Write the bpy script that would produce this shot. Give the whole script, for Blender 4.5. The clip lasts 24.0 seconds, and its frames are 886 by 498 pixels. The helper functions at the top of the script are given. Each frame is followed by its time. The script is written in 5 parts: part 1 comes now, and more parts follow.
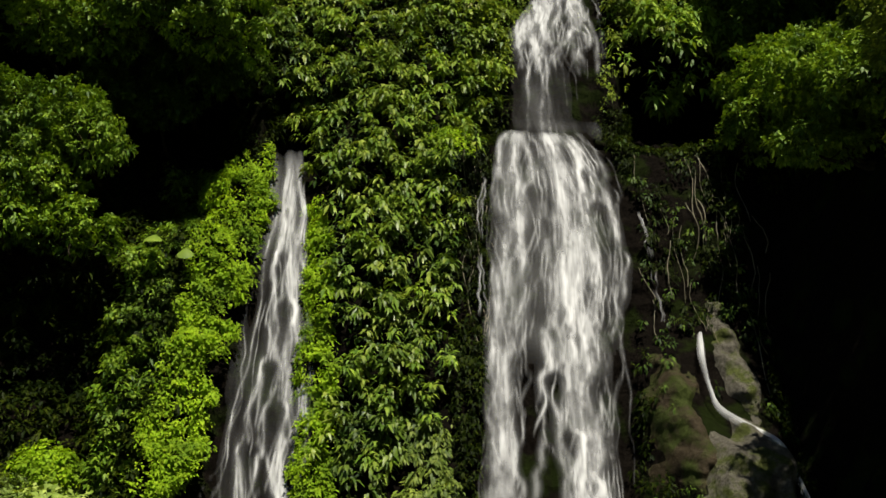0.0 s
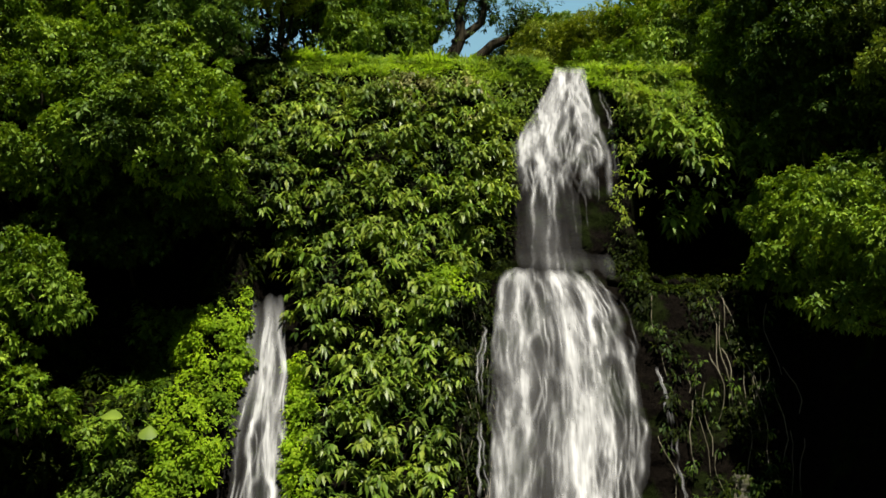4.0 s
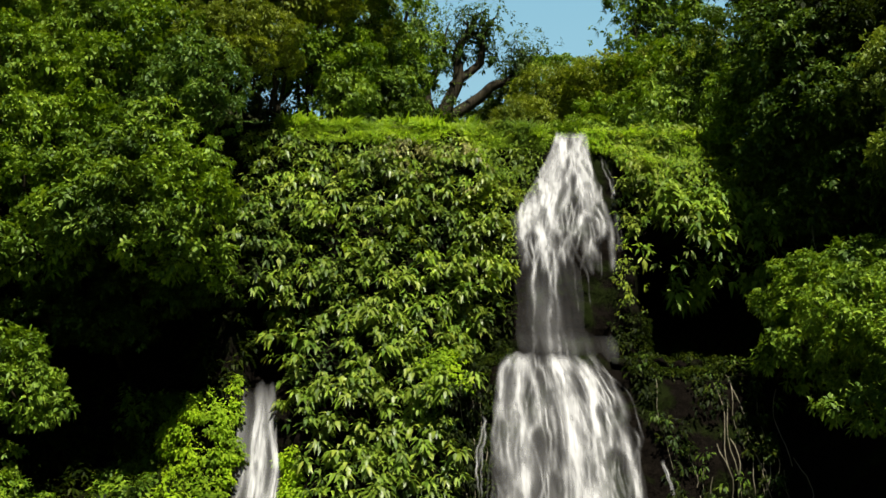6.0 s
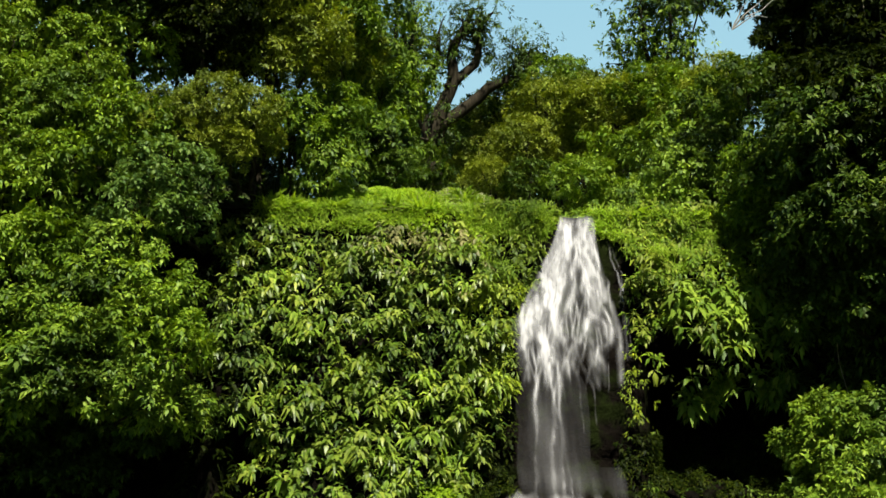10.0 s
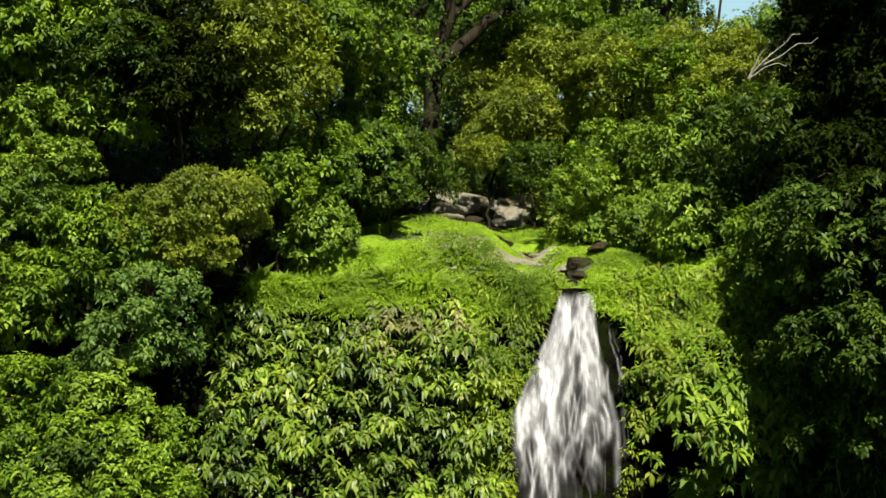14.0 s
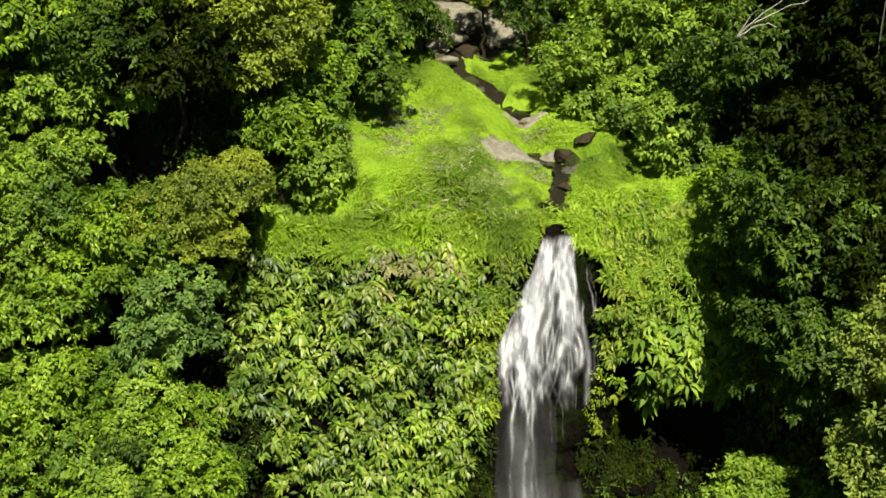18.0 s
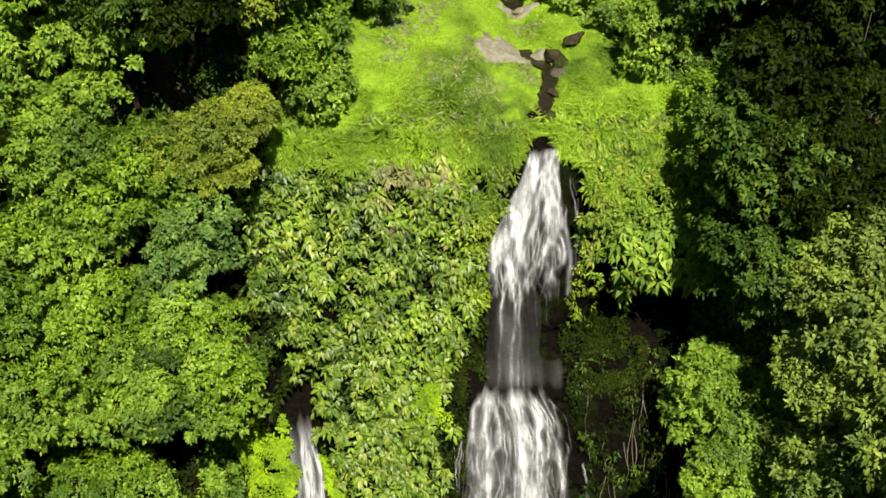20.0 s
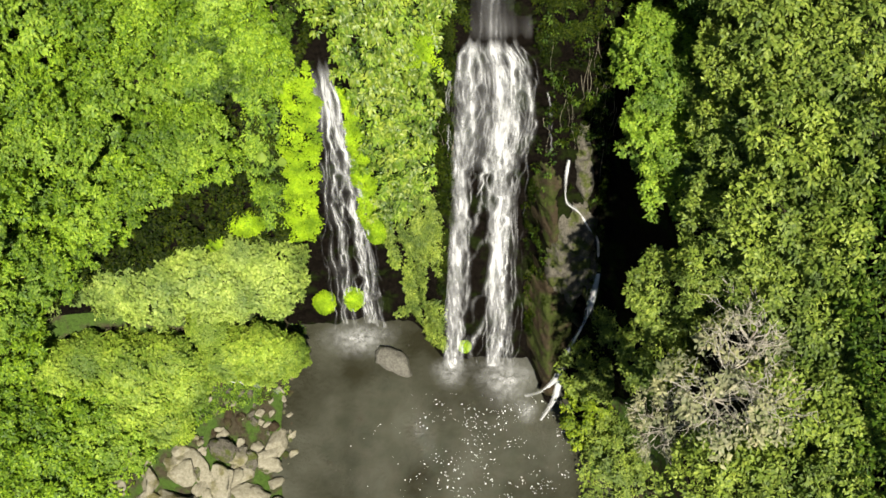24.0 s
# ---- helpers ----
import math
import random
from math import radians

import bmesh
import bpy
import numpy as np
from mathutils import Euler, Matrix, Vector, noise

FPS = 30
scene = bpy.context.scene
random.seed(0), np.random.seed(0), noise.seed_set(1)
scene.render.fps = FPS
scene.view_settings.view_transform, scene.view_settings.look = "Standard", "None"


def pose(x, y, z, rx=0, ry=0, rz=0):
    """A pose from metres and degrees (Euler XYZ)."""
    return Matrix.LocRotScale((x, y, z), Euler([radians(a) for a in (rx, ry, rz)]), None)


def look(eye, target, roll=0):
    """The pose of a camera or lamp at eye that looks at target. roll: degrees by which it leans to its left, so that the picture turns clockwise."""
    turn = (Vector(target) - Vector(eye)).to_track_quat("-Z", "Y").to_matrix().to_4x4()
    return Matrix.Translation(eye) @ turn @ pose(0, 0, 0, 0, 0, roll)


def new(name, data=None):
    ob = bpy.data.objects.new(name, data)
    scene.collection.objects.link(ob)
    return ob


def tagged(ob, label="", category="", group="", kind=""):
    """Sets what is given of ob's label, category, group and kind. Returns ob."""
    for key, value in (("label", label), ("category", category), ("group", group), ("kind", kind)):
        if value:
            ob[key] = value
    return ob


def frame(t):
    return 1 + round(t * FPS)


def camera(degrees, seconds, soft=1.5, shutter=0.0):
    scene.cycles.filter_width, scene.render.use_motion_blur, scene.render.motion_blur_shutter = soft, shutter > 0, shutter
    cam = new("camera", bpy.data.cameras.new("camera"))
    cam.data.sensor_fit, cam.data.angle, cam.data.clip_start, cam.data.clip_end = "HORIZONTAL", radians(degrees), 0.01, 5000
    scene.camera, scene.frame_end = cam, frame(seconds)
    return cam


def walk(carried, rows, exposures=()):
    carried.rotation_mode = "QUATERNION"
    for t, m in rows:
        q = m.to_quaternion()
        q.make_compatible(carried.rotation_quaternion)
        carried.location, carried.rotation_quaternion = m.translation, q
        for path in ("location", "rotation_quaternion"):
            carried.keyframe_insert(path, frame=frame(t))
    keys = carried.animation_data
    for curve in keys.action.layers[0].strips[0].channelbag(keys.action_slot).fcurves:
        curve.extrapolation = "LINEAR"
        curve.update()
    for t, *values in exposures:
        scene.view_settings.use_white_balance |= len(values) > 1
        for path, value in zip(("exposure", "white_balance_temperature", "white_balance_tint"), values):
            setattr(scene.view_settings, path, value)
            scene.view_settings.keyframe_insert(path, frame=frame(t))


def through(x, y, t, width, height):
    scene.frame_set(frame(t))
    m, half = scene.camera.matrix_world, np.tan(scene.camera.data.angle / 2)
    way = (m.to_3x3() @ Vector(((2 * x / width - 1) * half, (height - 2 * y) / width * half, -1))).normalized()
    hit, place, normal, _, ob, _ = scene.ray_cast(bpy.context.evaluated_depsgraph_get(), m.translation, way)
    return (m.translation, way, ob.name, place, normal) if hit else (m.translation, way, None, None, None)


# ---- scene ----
import itertools

cam = camera(42.5, 24.0, soft=1.6)
PATH = [
    (0.0, look((-0.13, -42.50, 2.17), (1.54, -3.93, 12.64), 1.61)),
    (0.5, look((-0.04, -41.98, 3.19), (1.56, -3.40, 13.63), 1.54)),
    (1.0, look((0.08, -41.53, 3.89), (1.58, -2.96, 14.37), 1.49)),
    (1.5, look((0.20, -41.16, 4.50), (1.60, -2.60, 15.04), 1.48)),
    (2.0, look((0.28, -40.84, 5.10), (1.62, -2.28, 15.66), 1.48)),
    (2.5, look((0.32, -40.57, 5.80), (1.63, -1.99, 16.28), 1.49)),
    (4.5, look((0.23, -39.87, 8.56), (1.62, -1.28, 18.98), 1.46)),
    (5.0, look((0.23, -39.73, 9.20), (1.62, -1.15, 19.68), 1.42)),
    (5.5, look((0.23, -39.59, 9.89), (1.63, -1.03, 20.42), 1.37)),
    (6.0, look((0.24, -39.43, 10.61), (1.65, -0.88, 21.18), 1.34)),
    (6.5, look((0.24, -39.25, 11.43), (1.68, -0.68, 21.94), 1.32)),
    (7.0, look((0.24, -39.04, 12.31), (1.70, -0.46, 22.75), 1.31)),
    (7.5, look((0.22, -38.82, 13.18), (1.73, -0.22, 23.55), 1.29)),
    (8.0, look((0.20, -38.61, 14.14), (1.75, 0.02, 24.41), 1.25)),
    (8.5, look((0.17, -38.43, 15.15), (1.77, 0.23, 25.29), 1.20)),
    (9.0, look((0.14, -38.28, 16.20), (1.80, 0.55, 25.63), 1.14)),
    (9.5, look((0.12, -38.16, 17.28), (1.83, 0.99, 25.30), 1.08)),
    (10.0, look((0.11, -38.06, 18.35), (1.85, 1.35, 24.96), 1.05)),
    (10.5, look((0.09, -37.96, 19.53), (1.87, 1.66, 24.73), 1.03)),
    (11.0, look((0.09, -37.87, 20.97), (1.88, 1.85, 25.38), 1.01)),
    (11.5, look((0.10, -37.78, 22.34), (1.88, 1.95, 26.61), 0.96)),
    (13.5, look((0.27, -37.39, 28.24), (2.00, 2.56, 27.00), 0.58)),
    (14.0, look((0.32, -37.24, 29.89), (2.04, 2.62, 27.13), 0.50)),
    (14.5, look((0.36, -37.09, 31.89), (2.08, 2.55, 26.81), 0.43)),
    (15.0, look((0.38, -36.92, 33.81), (2.10, 2.38, 26.53), 0.40)),
    (15.5, look((0.39, -36.73, 35.82), (2.12, 2.09, 26.32), 0.37)),
    (16.0, look((0.42, -36.52, 37.86), (2.14, 1.70, 26.20), 0.34)),
    (16.5, look((0.46, -36.29, 39.89), (2.15, 1.22, 26.10), 0.27)),
    (17.0, look((0.55, -36.05, 41.88), (2.15, 0.64, 26.04), 0.16)),
    (17.5, look((0.69, -35.82, 43.84), (2.16, -0.07, 25.95), 0.03)),
    (18.0, look((0.87, -35.60, 45.78), (2.16, -0.96, 25.82), -0.13)),
    (18.5, look((1.03, -35.37, 47.74), (2.16, -2.01, 25.71), -0.30)),
    (20.5, look((1.67, -34.25, 55.80), (2.21, -7.20, 26.33), -1.19)),
    (21.0, look((1.77, -34.01, 57.66), (2.24, -8.65, 26.73), -1.34)),
    (21.5, look((1.82, -33.77, 59.40), (2.27, -10.12, 27.14), -1.43)),
    (22.0, look((1.83, -33.45, 61.37), (2.24, -11.83, 27.72), -1.52)),
    (22.5, look((1.81, -33.09, 63.25), (2.16, -13.98, 28.12), -1.66)),
    (23.0, look((1.78, -32.76, 65.16), (2.06, -16.27, 28.72), -1.86)),
    (23.5, look((1.76, -32.50, 66.92), (1.97, -18.39, 29.50), -2.11)),
    (24.0, look((1.78, -32.35, 68.64), (1.91, -20.15, 30.55), -2.43)),
]
EXPOSURES = [(0.0, 0.42), (5.0, 0.66), (8.0, 0.86), (11.0, 0.86), (14.0, 0.86), (18.0, 0.93), (21.0, 0.92), (24.0, 1.08)]
walk(cam, PATH, EXPOSURES)

# ---- light ----
SUN_WAY = Vector((0.12, -0.46, 0.88)).normalized()
world = bpy.data.worlds.new("sky")
scene.world = world
world.use_nodes = True
wn = world.node_tree.nodes
sky = wn.new("ShaderNodeTexSky")
sky.sky_type = "NISHITA"
sky.sun_disc = False
sky.sun_elevation = math.asin(SUN_WAY.z)
sky.sun_rotation = math.atan2(SUN_WAY.x, SUN_WAY.y)
sky.altitude = 1200
sky.air_density = 0.7
sky.dust_density = 0.4
world.node_tree.links.new(sky.outputs[0], wn["Background"].inputs[0])
wn["Background"].inputs[1].default_value = 0.035
sun = new("sun", bpy.data.lights.new("sun", "SUN"))
sun.data.energy = 5.0
sun.data.angle = radians(0.5)
sun.data.color = (1.0, 0.95, 0.84)
sun.matrix_world = look(SUN_WAY * 100, (0, 0, 0))

# ---- materials ----


def material(name):
    m = bpy.data.materials.new(name)
    m.use_nodes = True
    nt = m.node_tree
    return m, nt, nt.nodes["Principled BSDF"]


def node(nt, kind, **values):
    n = nt.nodes.new(kind)
    for k, v in values.items():
        n.inputs[k.replace("_", " ")].default_value = v
    return n


def ramp(nt, fac, stops):
    r = nt.nodes.new("ShaderNodeValToRGB")
    e = r.color_ramp.elements
    while len(e) < len(stops):
        e.new(0.5)
    for el, (p, c) in zip(e, stops):
        el.position, el.color = p, (*c, 1) if len(c) == 3 else c
    nt.links.new(fac, r.inputs[0])
    return r


def place(nt, scale=(1, 1, 1)):
    g = nt.nodes.new("ShaderNodeNewGeometry")
    m = nt.nodes.new("ShaderNodeMapping")
    m.inputs["Scale"].default_value = scale
    nt.links.new(g.outputs["Position"], m.inputs[0])
    return g, m.outputs[0]


def mixc(nt, fac, a, b, kind="MIX"):
    m = nt.nodes.new("ShaderNodeMix")
    m.data_type, m.blend_type = "RGBA", kind
    for sock, v in ((m.inputs[0], fac), (m.inputs[6], a), (m.inputs[7], b)):
        if isinstance(v, (int, float)):
            sock.default_value = v
        elif isinstance(v, tuple):
            sock.default_value = (*v, 1)
        else:
            nt.links.new(v, sock)
    return m.outputs[2]


def bump(nt, bsdf, height, strength, distance):
    b = node(nt, "ShaderNodeBump", Strength=strength, Distance=distance)
    nt.links.new(height, b.inputs["Height"])
    nt.links.new(b.outputs[0], bsdf.inputs["Normal"])


def leaf_material(name, dark, mid, light, rough=0.5, through=0.22, patch=0.5, gloss=0.2):
    """Leaves: every leaf its own tone, broad patches of tone over the plant, light passing through."""
    m, nt, p = material(name)
    dark, mid, light = [(c[0] * 1.41, c[1] * 1.13, c[2] * 0.6) for c in (dark, mid, light)]
    g, pos = place(nt)
    tone = ramp(nt, g.outputs["Random Per Island"], [(0.0, dark), (0.5, mid), (0.93, light), (1.0, (light[0] * 1.12, light[1] * 1.1, light[2] * 1.2))])
    n = node(nt, "ShaderNodeTexNoise", Scale=patch, Detail=3.0)
    nt.links.new(pos, n.inputs["Vector"])
    shade = ramp(nt, n.outputs[0], [(0.32, (0.46, 0.52, 0.6)), (0.66, (1.32, 1.26, 1.1))])
    col = mixc(nt, 1.0, tone.outputs[0], shade.outputs[0], "MULTIPLY")
    nt.links.new(col, p.inputs["Base Color"])
    p.inputs["Roughness"].default_value = rough
    p.inputs["Specular IOR Level"].default_value = gloss
    t = nt.nodes.new("ShaderNodeBsdfTranslucent")
    nt.links.new(mixc(nt, 1.0, col, (1.35, 1.3, 0.55), "MULTIPLY"), t.inputs[0])
    mx = nt.nodes.new("ShaderNodeMixShader")
    mx.inputs[0].default_value = through
    nt.links.new(p.outputs[0], mx.inputs[1])
    nt.links.new(t.outputs[0], mx.inputs[2])
    nt.links.new(mx.outputs[0], nt.nodes["Material Output"].inputs[0])
    return m


LEAF = {
    "g": leaf_material("leaf_green", (0.034, 0.09, 0.009), (0.078, 0.175, 0.016), (0.145, 0.27, 0.032)),
    # d: deep green, darkened as well for plants in dim light
    "d": leaf_material("leaf_deep_green_shaded", (0.016, 0.046, 0.008), (0.034, 0.082, 0.012), (0.07, 0.135, 0.026), gloss=0.15),
    # dk: leaf green blackened so that its colour holds deep shade
    "dk": leaf_material("leaf_green_shade_dark", (0.004, 0.011, 0.0015), (0.009, 0.02, 0.0025), (0.022, 0.038, 0.005), gloss=0.05),
    "b": leaf_material("leaf_blue_green", (0.036, 0.095, 0.028), (0.07, 0.16, 0.05), (0.115, 0.22, 0.08)),
    "o": leaf_material("leaf_olive", (0.064, 0.115, 0.014), (0.122, 0.2, 0.03), (0.19, 0.285, 0.06)),
    "y": leaf_material("leaf_yellow_green", (0.05, 0.10, 0.008), (0.10, 0.185, 0.014), (0.175, 0.28, 0.025)),
    "l": leaf_material("leaf_light_green", (0.055, 0.135, 0.018), (0.11, 0.225, 0.035), (0.175, 0.31, 0.06)),
    "h": leaf_material("leaf_hill_olive", (0.052, 0.1, 0.027), (0.1, 0.18, 0.047), (0.16, 0.25, 0.08)),
    "p": leaf_material("leaf_pale_lime", (0.1, 0.185, 0.06), (0.16, 0.275, 0.095), (0.22, 0.34, 0.15)),
    "m": leaf_material("leaf_moss_lime", (0.085, 0.175, 0.032), (0.14, 0.255, 0.055), (0.2, 0.32, 0.08)),
    "dead": leaf_material("leaf_dry", (0.10, 0.14, 0.12), (0.15, 0.195, 0.19), (0.21, 0.25, 0.28), through=0.15),
    "br": leaf_material("leaf_browned", (0.08, 0.11, 0.06), (0.13, 0.17, 0.12), (0.19, 0.225, 0.19), through=0.2),
    "w": leaf_material("leaf_wall", (0.05, 0.115, 0.016), (0.105, 0.195, 0.03), (0.18, 0.28, 0.07), rough=0.42, gloss=0.4),
    "gr": leaf_material("grass_blade", (0.125, 0.25, 0.025), (0.19, 0.37, 0.05), (0.26, 0.45, 0.10), rough=0.55, through=0.5, patch=0.35),
    "gd": leaf_material("grass_dry", (0.12, 0.18, 0.13), (0.17, 0.24, 0.2), (0.23, 0.3, 0.28), rough=0.6),
    "ms": leaf_material("moss_bright", (0.125, 0.27, 0.008), (0.165, 0.33, 0.012), (0.21, 0.37, 0.02), rough=0.7, through=0.35, patch=0.9),
}


def rock_material(name, dark, light, moss, amount, rough=0.45, scale=1.0, relief=0.12, gloss=0.07):
    m, nt, p = material(name)
    g, pos = place(nt, (scale, scale, scale))
    n1 = node(nt, "ShaderNodeTexNoise", Scale=0.7, Detail=6.0, Roughness=0.62)
    n2 = node(nt, "ShaderNodeTexNoise", Scale=5.5, Detail=8.0, Roughness=0.7)
    v = node(nt, "ShaderNodeTexVoronoi", Scale=1.6)
    for q in (n1, n2, v):
        nt.links.new(pos, q.inputs["Vector"])
    base = ramp(nt, n2.outputs[0], [(0.3, dark), (0.72, light)])
    mask = ramp(nt, n1.outputs[0], [(0.62 - amount * 0.35, (0, 0, 0)), (0.70 - amount * 0.3, (1, 1, 1))])
    green = ramp(nt, n2.outputs[0], [(0.3, tuple(c * 0.6 for c in moss)), (0.75, tuple(c * 1.5 for c in moss))])
    nt.links.new(mixc(nt, mask.outputs[0], base.outputs[0], green.outputs[0]), p.inputs["Base Color"])
    nt.links.new(mixc(nt, mask.outputs[0], (rough,) * 3, (0.85,) * 3), p.inputs["Roughness"])
    p.inputs["Specular IOR Level"].default_value = gloss
    bump(nt, p, mixc(nt, 0.5, n2.outputs[0], v.outputs["Distance"]), 0.9, relief)
    return m


# dark wet rock, blackened further so its colour holds the plants' shade
ROCK = rock_material("wet_rock_shade_dark", (0.002, 0.0016, 0.0012), (0.009, 0.007, 0.005), (0.009, 0.013, 0.003), 0.3, rough=0.75, relief=0.3, gloss=0.015)
SOIL = rock_material("forest_floor", (0.02, 0.016, 0.01), (0.06, 0.05, 0.03), (0.04, 0.07, 0.012), 0.6, rough=0.9)
TURF = rock_material("turf", (0.08, 0.12, 0.014), (0.13, 0.19, 0.025), (0.17, 0.27, 0.016), 0.9, rough=0.9)
PALE = rock_material("pale_weathered_rock", (0.12, 0.108, 0.072), (0.28, 0.258, 0.19), (0.11, 0.10, 0.045), 0.2, rough=0.8, scale=0.9, relief=0.05)
POOLROCK = rock_material("grey_boulder", (0.06, 0.056, 0.045), (0.17, 0.16, 0.13), (0.06, 0.07, 0.03), 0.2, rough=0.6, scale=1.2, relief=0.2)
BROWN = rock_material("brown_wet_rock", (0.018, 0.013, 0.007), (0.06, 0.045, 0.026), (0.035, 0.045, 0.01), 0.45, rough=0.6, scale=1.2, relief=0.2)
GREY = rock_material("grey_mossy_rock", (0.045, 0.04, 0.031), (0.165, 0.15, 0.115), (0.065, 0.075, 0.02), 0.4, rough=0.6, scale=1.7, relief=0.3)


def bark_material(name, dark, light):
    m, nt, p = material(name)
    g, pos = place(nt, (9, 9, 2))
    n = node(nt, "ShaderNodeTexNoise", Scale=1.0, Detail=6.0)
    nt.links.new(pos, n.inputs["Vector"])
    nt.links.new(ramp(nt, n.outputs[0], [(0.3, dark), (0.7, light)]).outputs[0], p.inputs["Base Color"])
    p.inputs["Roughness"].default_value = 0.85
    p.inputs["Specular IOR Level"].default_value = 0.1
    bump(nt, p, n.outputs[0], 0.7, 0.03)
    return m


BARK = bark_material("mossy_bark", (0.014, 0.011, 0.006), (0.045, 0.038, 0.022))
DEADWOOD = bark_material("bleached_wood", (0.26, 0.23, 0.18), (0.48, 0.44, 0.36))
ROOT = bark_material("hanging_root", (0.10, 0.09, 0.06), (0.24, 0.21, 0.15))


def pool_material(name, dark, light):
    m, nt, p = material(name)
    g, pos = place(nt)
    n1 = node(nt, "ShaderNodeTexNoise", Scale=0.28, Detail=5.0)
    n2 = node(nt, "ShaderNodeTexNoise", Scale=4.5, Detail=4.0, Roughness=0.6)
    for q in (n1, n2):
        nt.links.new(pos, q.inputs["Vector"])
    nt.links.new(ramp(nt, n1.outputs[0], [(0.35, dark), (0.68, light)]).outputs[0], p.inputs["Base Color"])
    p.inputs["Roughness"].default_value = 0.04
    p.inputs["Specular IOR Level"].default_value = 0.25
    bump(nt, p, n2.outputs[0], 1.0, 0.09)
    return m


POOL = pool_material("murky_water", (0.018, 0.017, 0.009), (0.056, 0.056, 0.04))
STREAM = pool_material("dark_stream_water", (0.008, 0.007, 0.004), (0.026, 0.022, 0.011))


def fall_material(name, across, along, body):
    """Falling water: the sheet's own thickness (attribute 'body'), broken up by fine streaks."""
    m, nt, p = material(name)
    uv = nt.nodes.new("ShaderNodeUVMap")
    mp = nt.nodes.new("ShaderNodeMapping")
    mp.inputs["Scale"].default_value = (across, along, 1)
    nt.links.new(uv.outputs[0], mp.inputs[0])
    n = node(nt, "ShaderNodeTexNoise", Scale=1.0, Detail=5.0, Roughness=0.65, Distortion=0.1)
    nt.links.new(mp.outputs[0], n.inputs["Vector"])
    fine = ramp(nt, n.outputs[0], [(0.34, (0.6,) * 3), (0.52, (0.9,) * 3), (0.66, (1.0,) * 3)])
    # the stream breaks on every knob of rock: short bright spills over thin, torn stretches
    knobs = nt.nodes.new("ShaderNodeMapping")
    knobs.inputs["Scale"].default_value = (across * 0.19, along * 0.7, 1)
    nt.links.new(uv.outputs[0], knobs.inputs[0])
    spill = node(nt, "ShaderNodeTexNoise", Scale=1.0, Detail=3.0, Roughness=0.55, Distortion=0.3)
    nt.links.new(knobs.outputs[0], spill.inputs["Vector"])
    torn = ramp(nt, spill.outputs[0], [(0.36, (0.5,) * 3), (0.5, (0.8,) * 3), (0.6, (1.0,) * 3)])
    streak = nt.nodes.new("ShaderNodeMath")
    streak.operation = "MULTIPLY"
    nt.links.new(fine.outputs[0], streak.inputs[0])
    nt.links.new(torn.outputs[0], streak.inputs[1])
    thick = nt.nodes.new("ShaderNodeAttribute")
    thick.attribute_name = "body"
    a = nt.nodes.new("ShaderNodeMath")
    a.operation = "MULTIPLY"
    a.use_clamp = True
    nt.links.new(thick.outputs["Fac"], a.inputs[0])
    nt.links.new(streak.outputs[0], a.inputs[1])
    nt.links.new(a.outputs[0], p.inputs["Alpha"])
    p.inputs["Base Color"].default_value = (body, body, body * 0.98, 1)
    p.inputs["Roughness"].default_value = 0.6
    # loose drops catch light from above rather than from the sheet's own slope
    g = nt.nodes.new("ShaderNodeNewGeometry")
    lift = nt.nodes.new("ShaderNodeVectorMath")
    lift.operation = "ADD"
    lift.inputs[1].default_value = (0, -0.2, 0.6)
    nt.links.new(g.outputs["Normal"], lift.inputs[0])
    even = nt.nodes.new("ShaderNodeVectorMath")
    even.operation = "NORMALIZE"
    nt.links.new(lift.outputs[0], even.inputs[0])
    nt.links.new(even.outputs[0], p.inputs["Normal"])
    return m


VEIL = fall_material("water_veil", 8.0, 0.5, 0.66)
THREAD = fall_material("water_thread", 5.0, 0.6, 0.58)


def foam_material():
    m, nt, p = material("pool_foam")
    g, pos = place(nt)
    n = node(nt, "ShaderNodeTexNoise", Scale=2.2, Detail=6.0, Roughness=0.7)
    nt.links.new(pos, n.inputs["Vector"])
    uv = nt.nodes.new("ShaderNodeUVMap")
    sub = nt.nodes.new("ShaderNodeVectorMath")
    sub.operation = "DISTANCE"
    sub.inputs[1].default_value = (0.5, 0.5, 0)
    nt.links.new(uv.outputs[0], sub.inputs[0])
    fade = ramp(nt, sub.outputs["Value"], [(0.0, (0.62,) * 3), (0.16, (0.34,) * 3), (0.32, (0.1,) * 3), (0.48, (0,) * 3)])
    a = ramp(nt, n.outputs[0], [(0.38, (0.25,) * 3), (0.7, (1,) * 3)])
    nt.links.new(mixc(nt, 1.0, a.outputs[0], fade.outputs[0], "MULTIPLY"), p.inputs["Alpha"])
    p.inputs["Base Color"].default_value = (0.6, 0.6, 0.58, 1)
    p.inputs["Roughness"].default_value = 0.6
    return m


FOAM = foam_material()
# plain white for the sun glints painted on the pool
FLECK, _, fleck_p = material("glint_white")
fleck_p.inputs["Base Color"].default_value = (0.75, 0.75, 0.73, 1)
fleck_p.inputs["Roughness"].default_value = 0.35


def glow_material(name, low, high):
    m, nt, p = material(name)
    g, pos = place(nt)
    sep = nt.nodes.new("ShaderNodeSeparateXYZ")
    nt.links.new(pos, sep.inputs[0])
    mr = node(nt, "ShaderNodeMapRange")
    mr.inputs[1].default_value, mr.inputs[2].default_value = 0, 500
    nt.links.new(sep.outputs[2], mr.inputs[0])
    e = nt.nodes.new("ShaderNodeEmission")
    nt.links.new(ramp(nt, mr.outputs[0], [(0.0, low), (1.0, high)]).outputs[0], e.inputs[0])
    nt.links.new(e.outputs[0], nt.nodes["Material Output"].inputs[0])
    return m


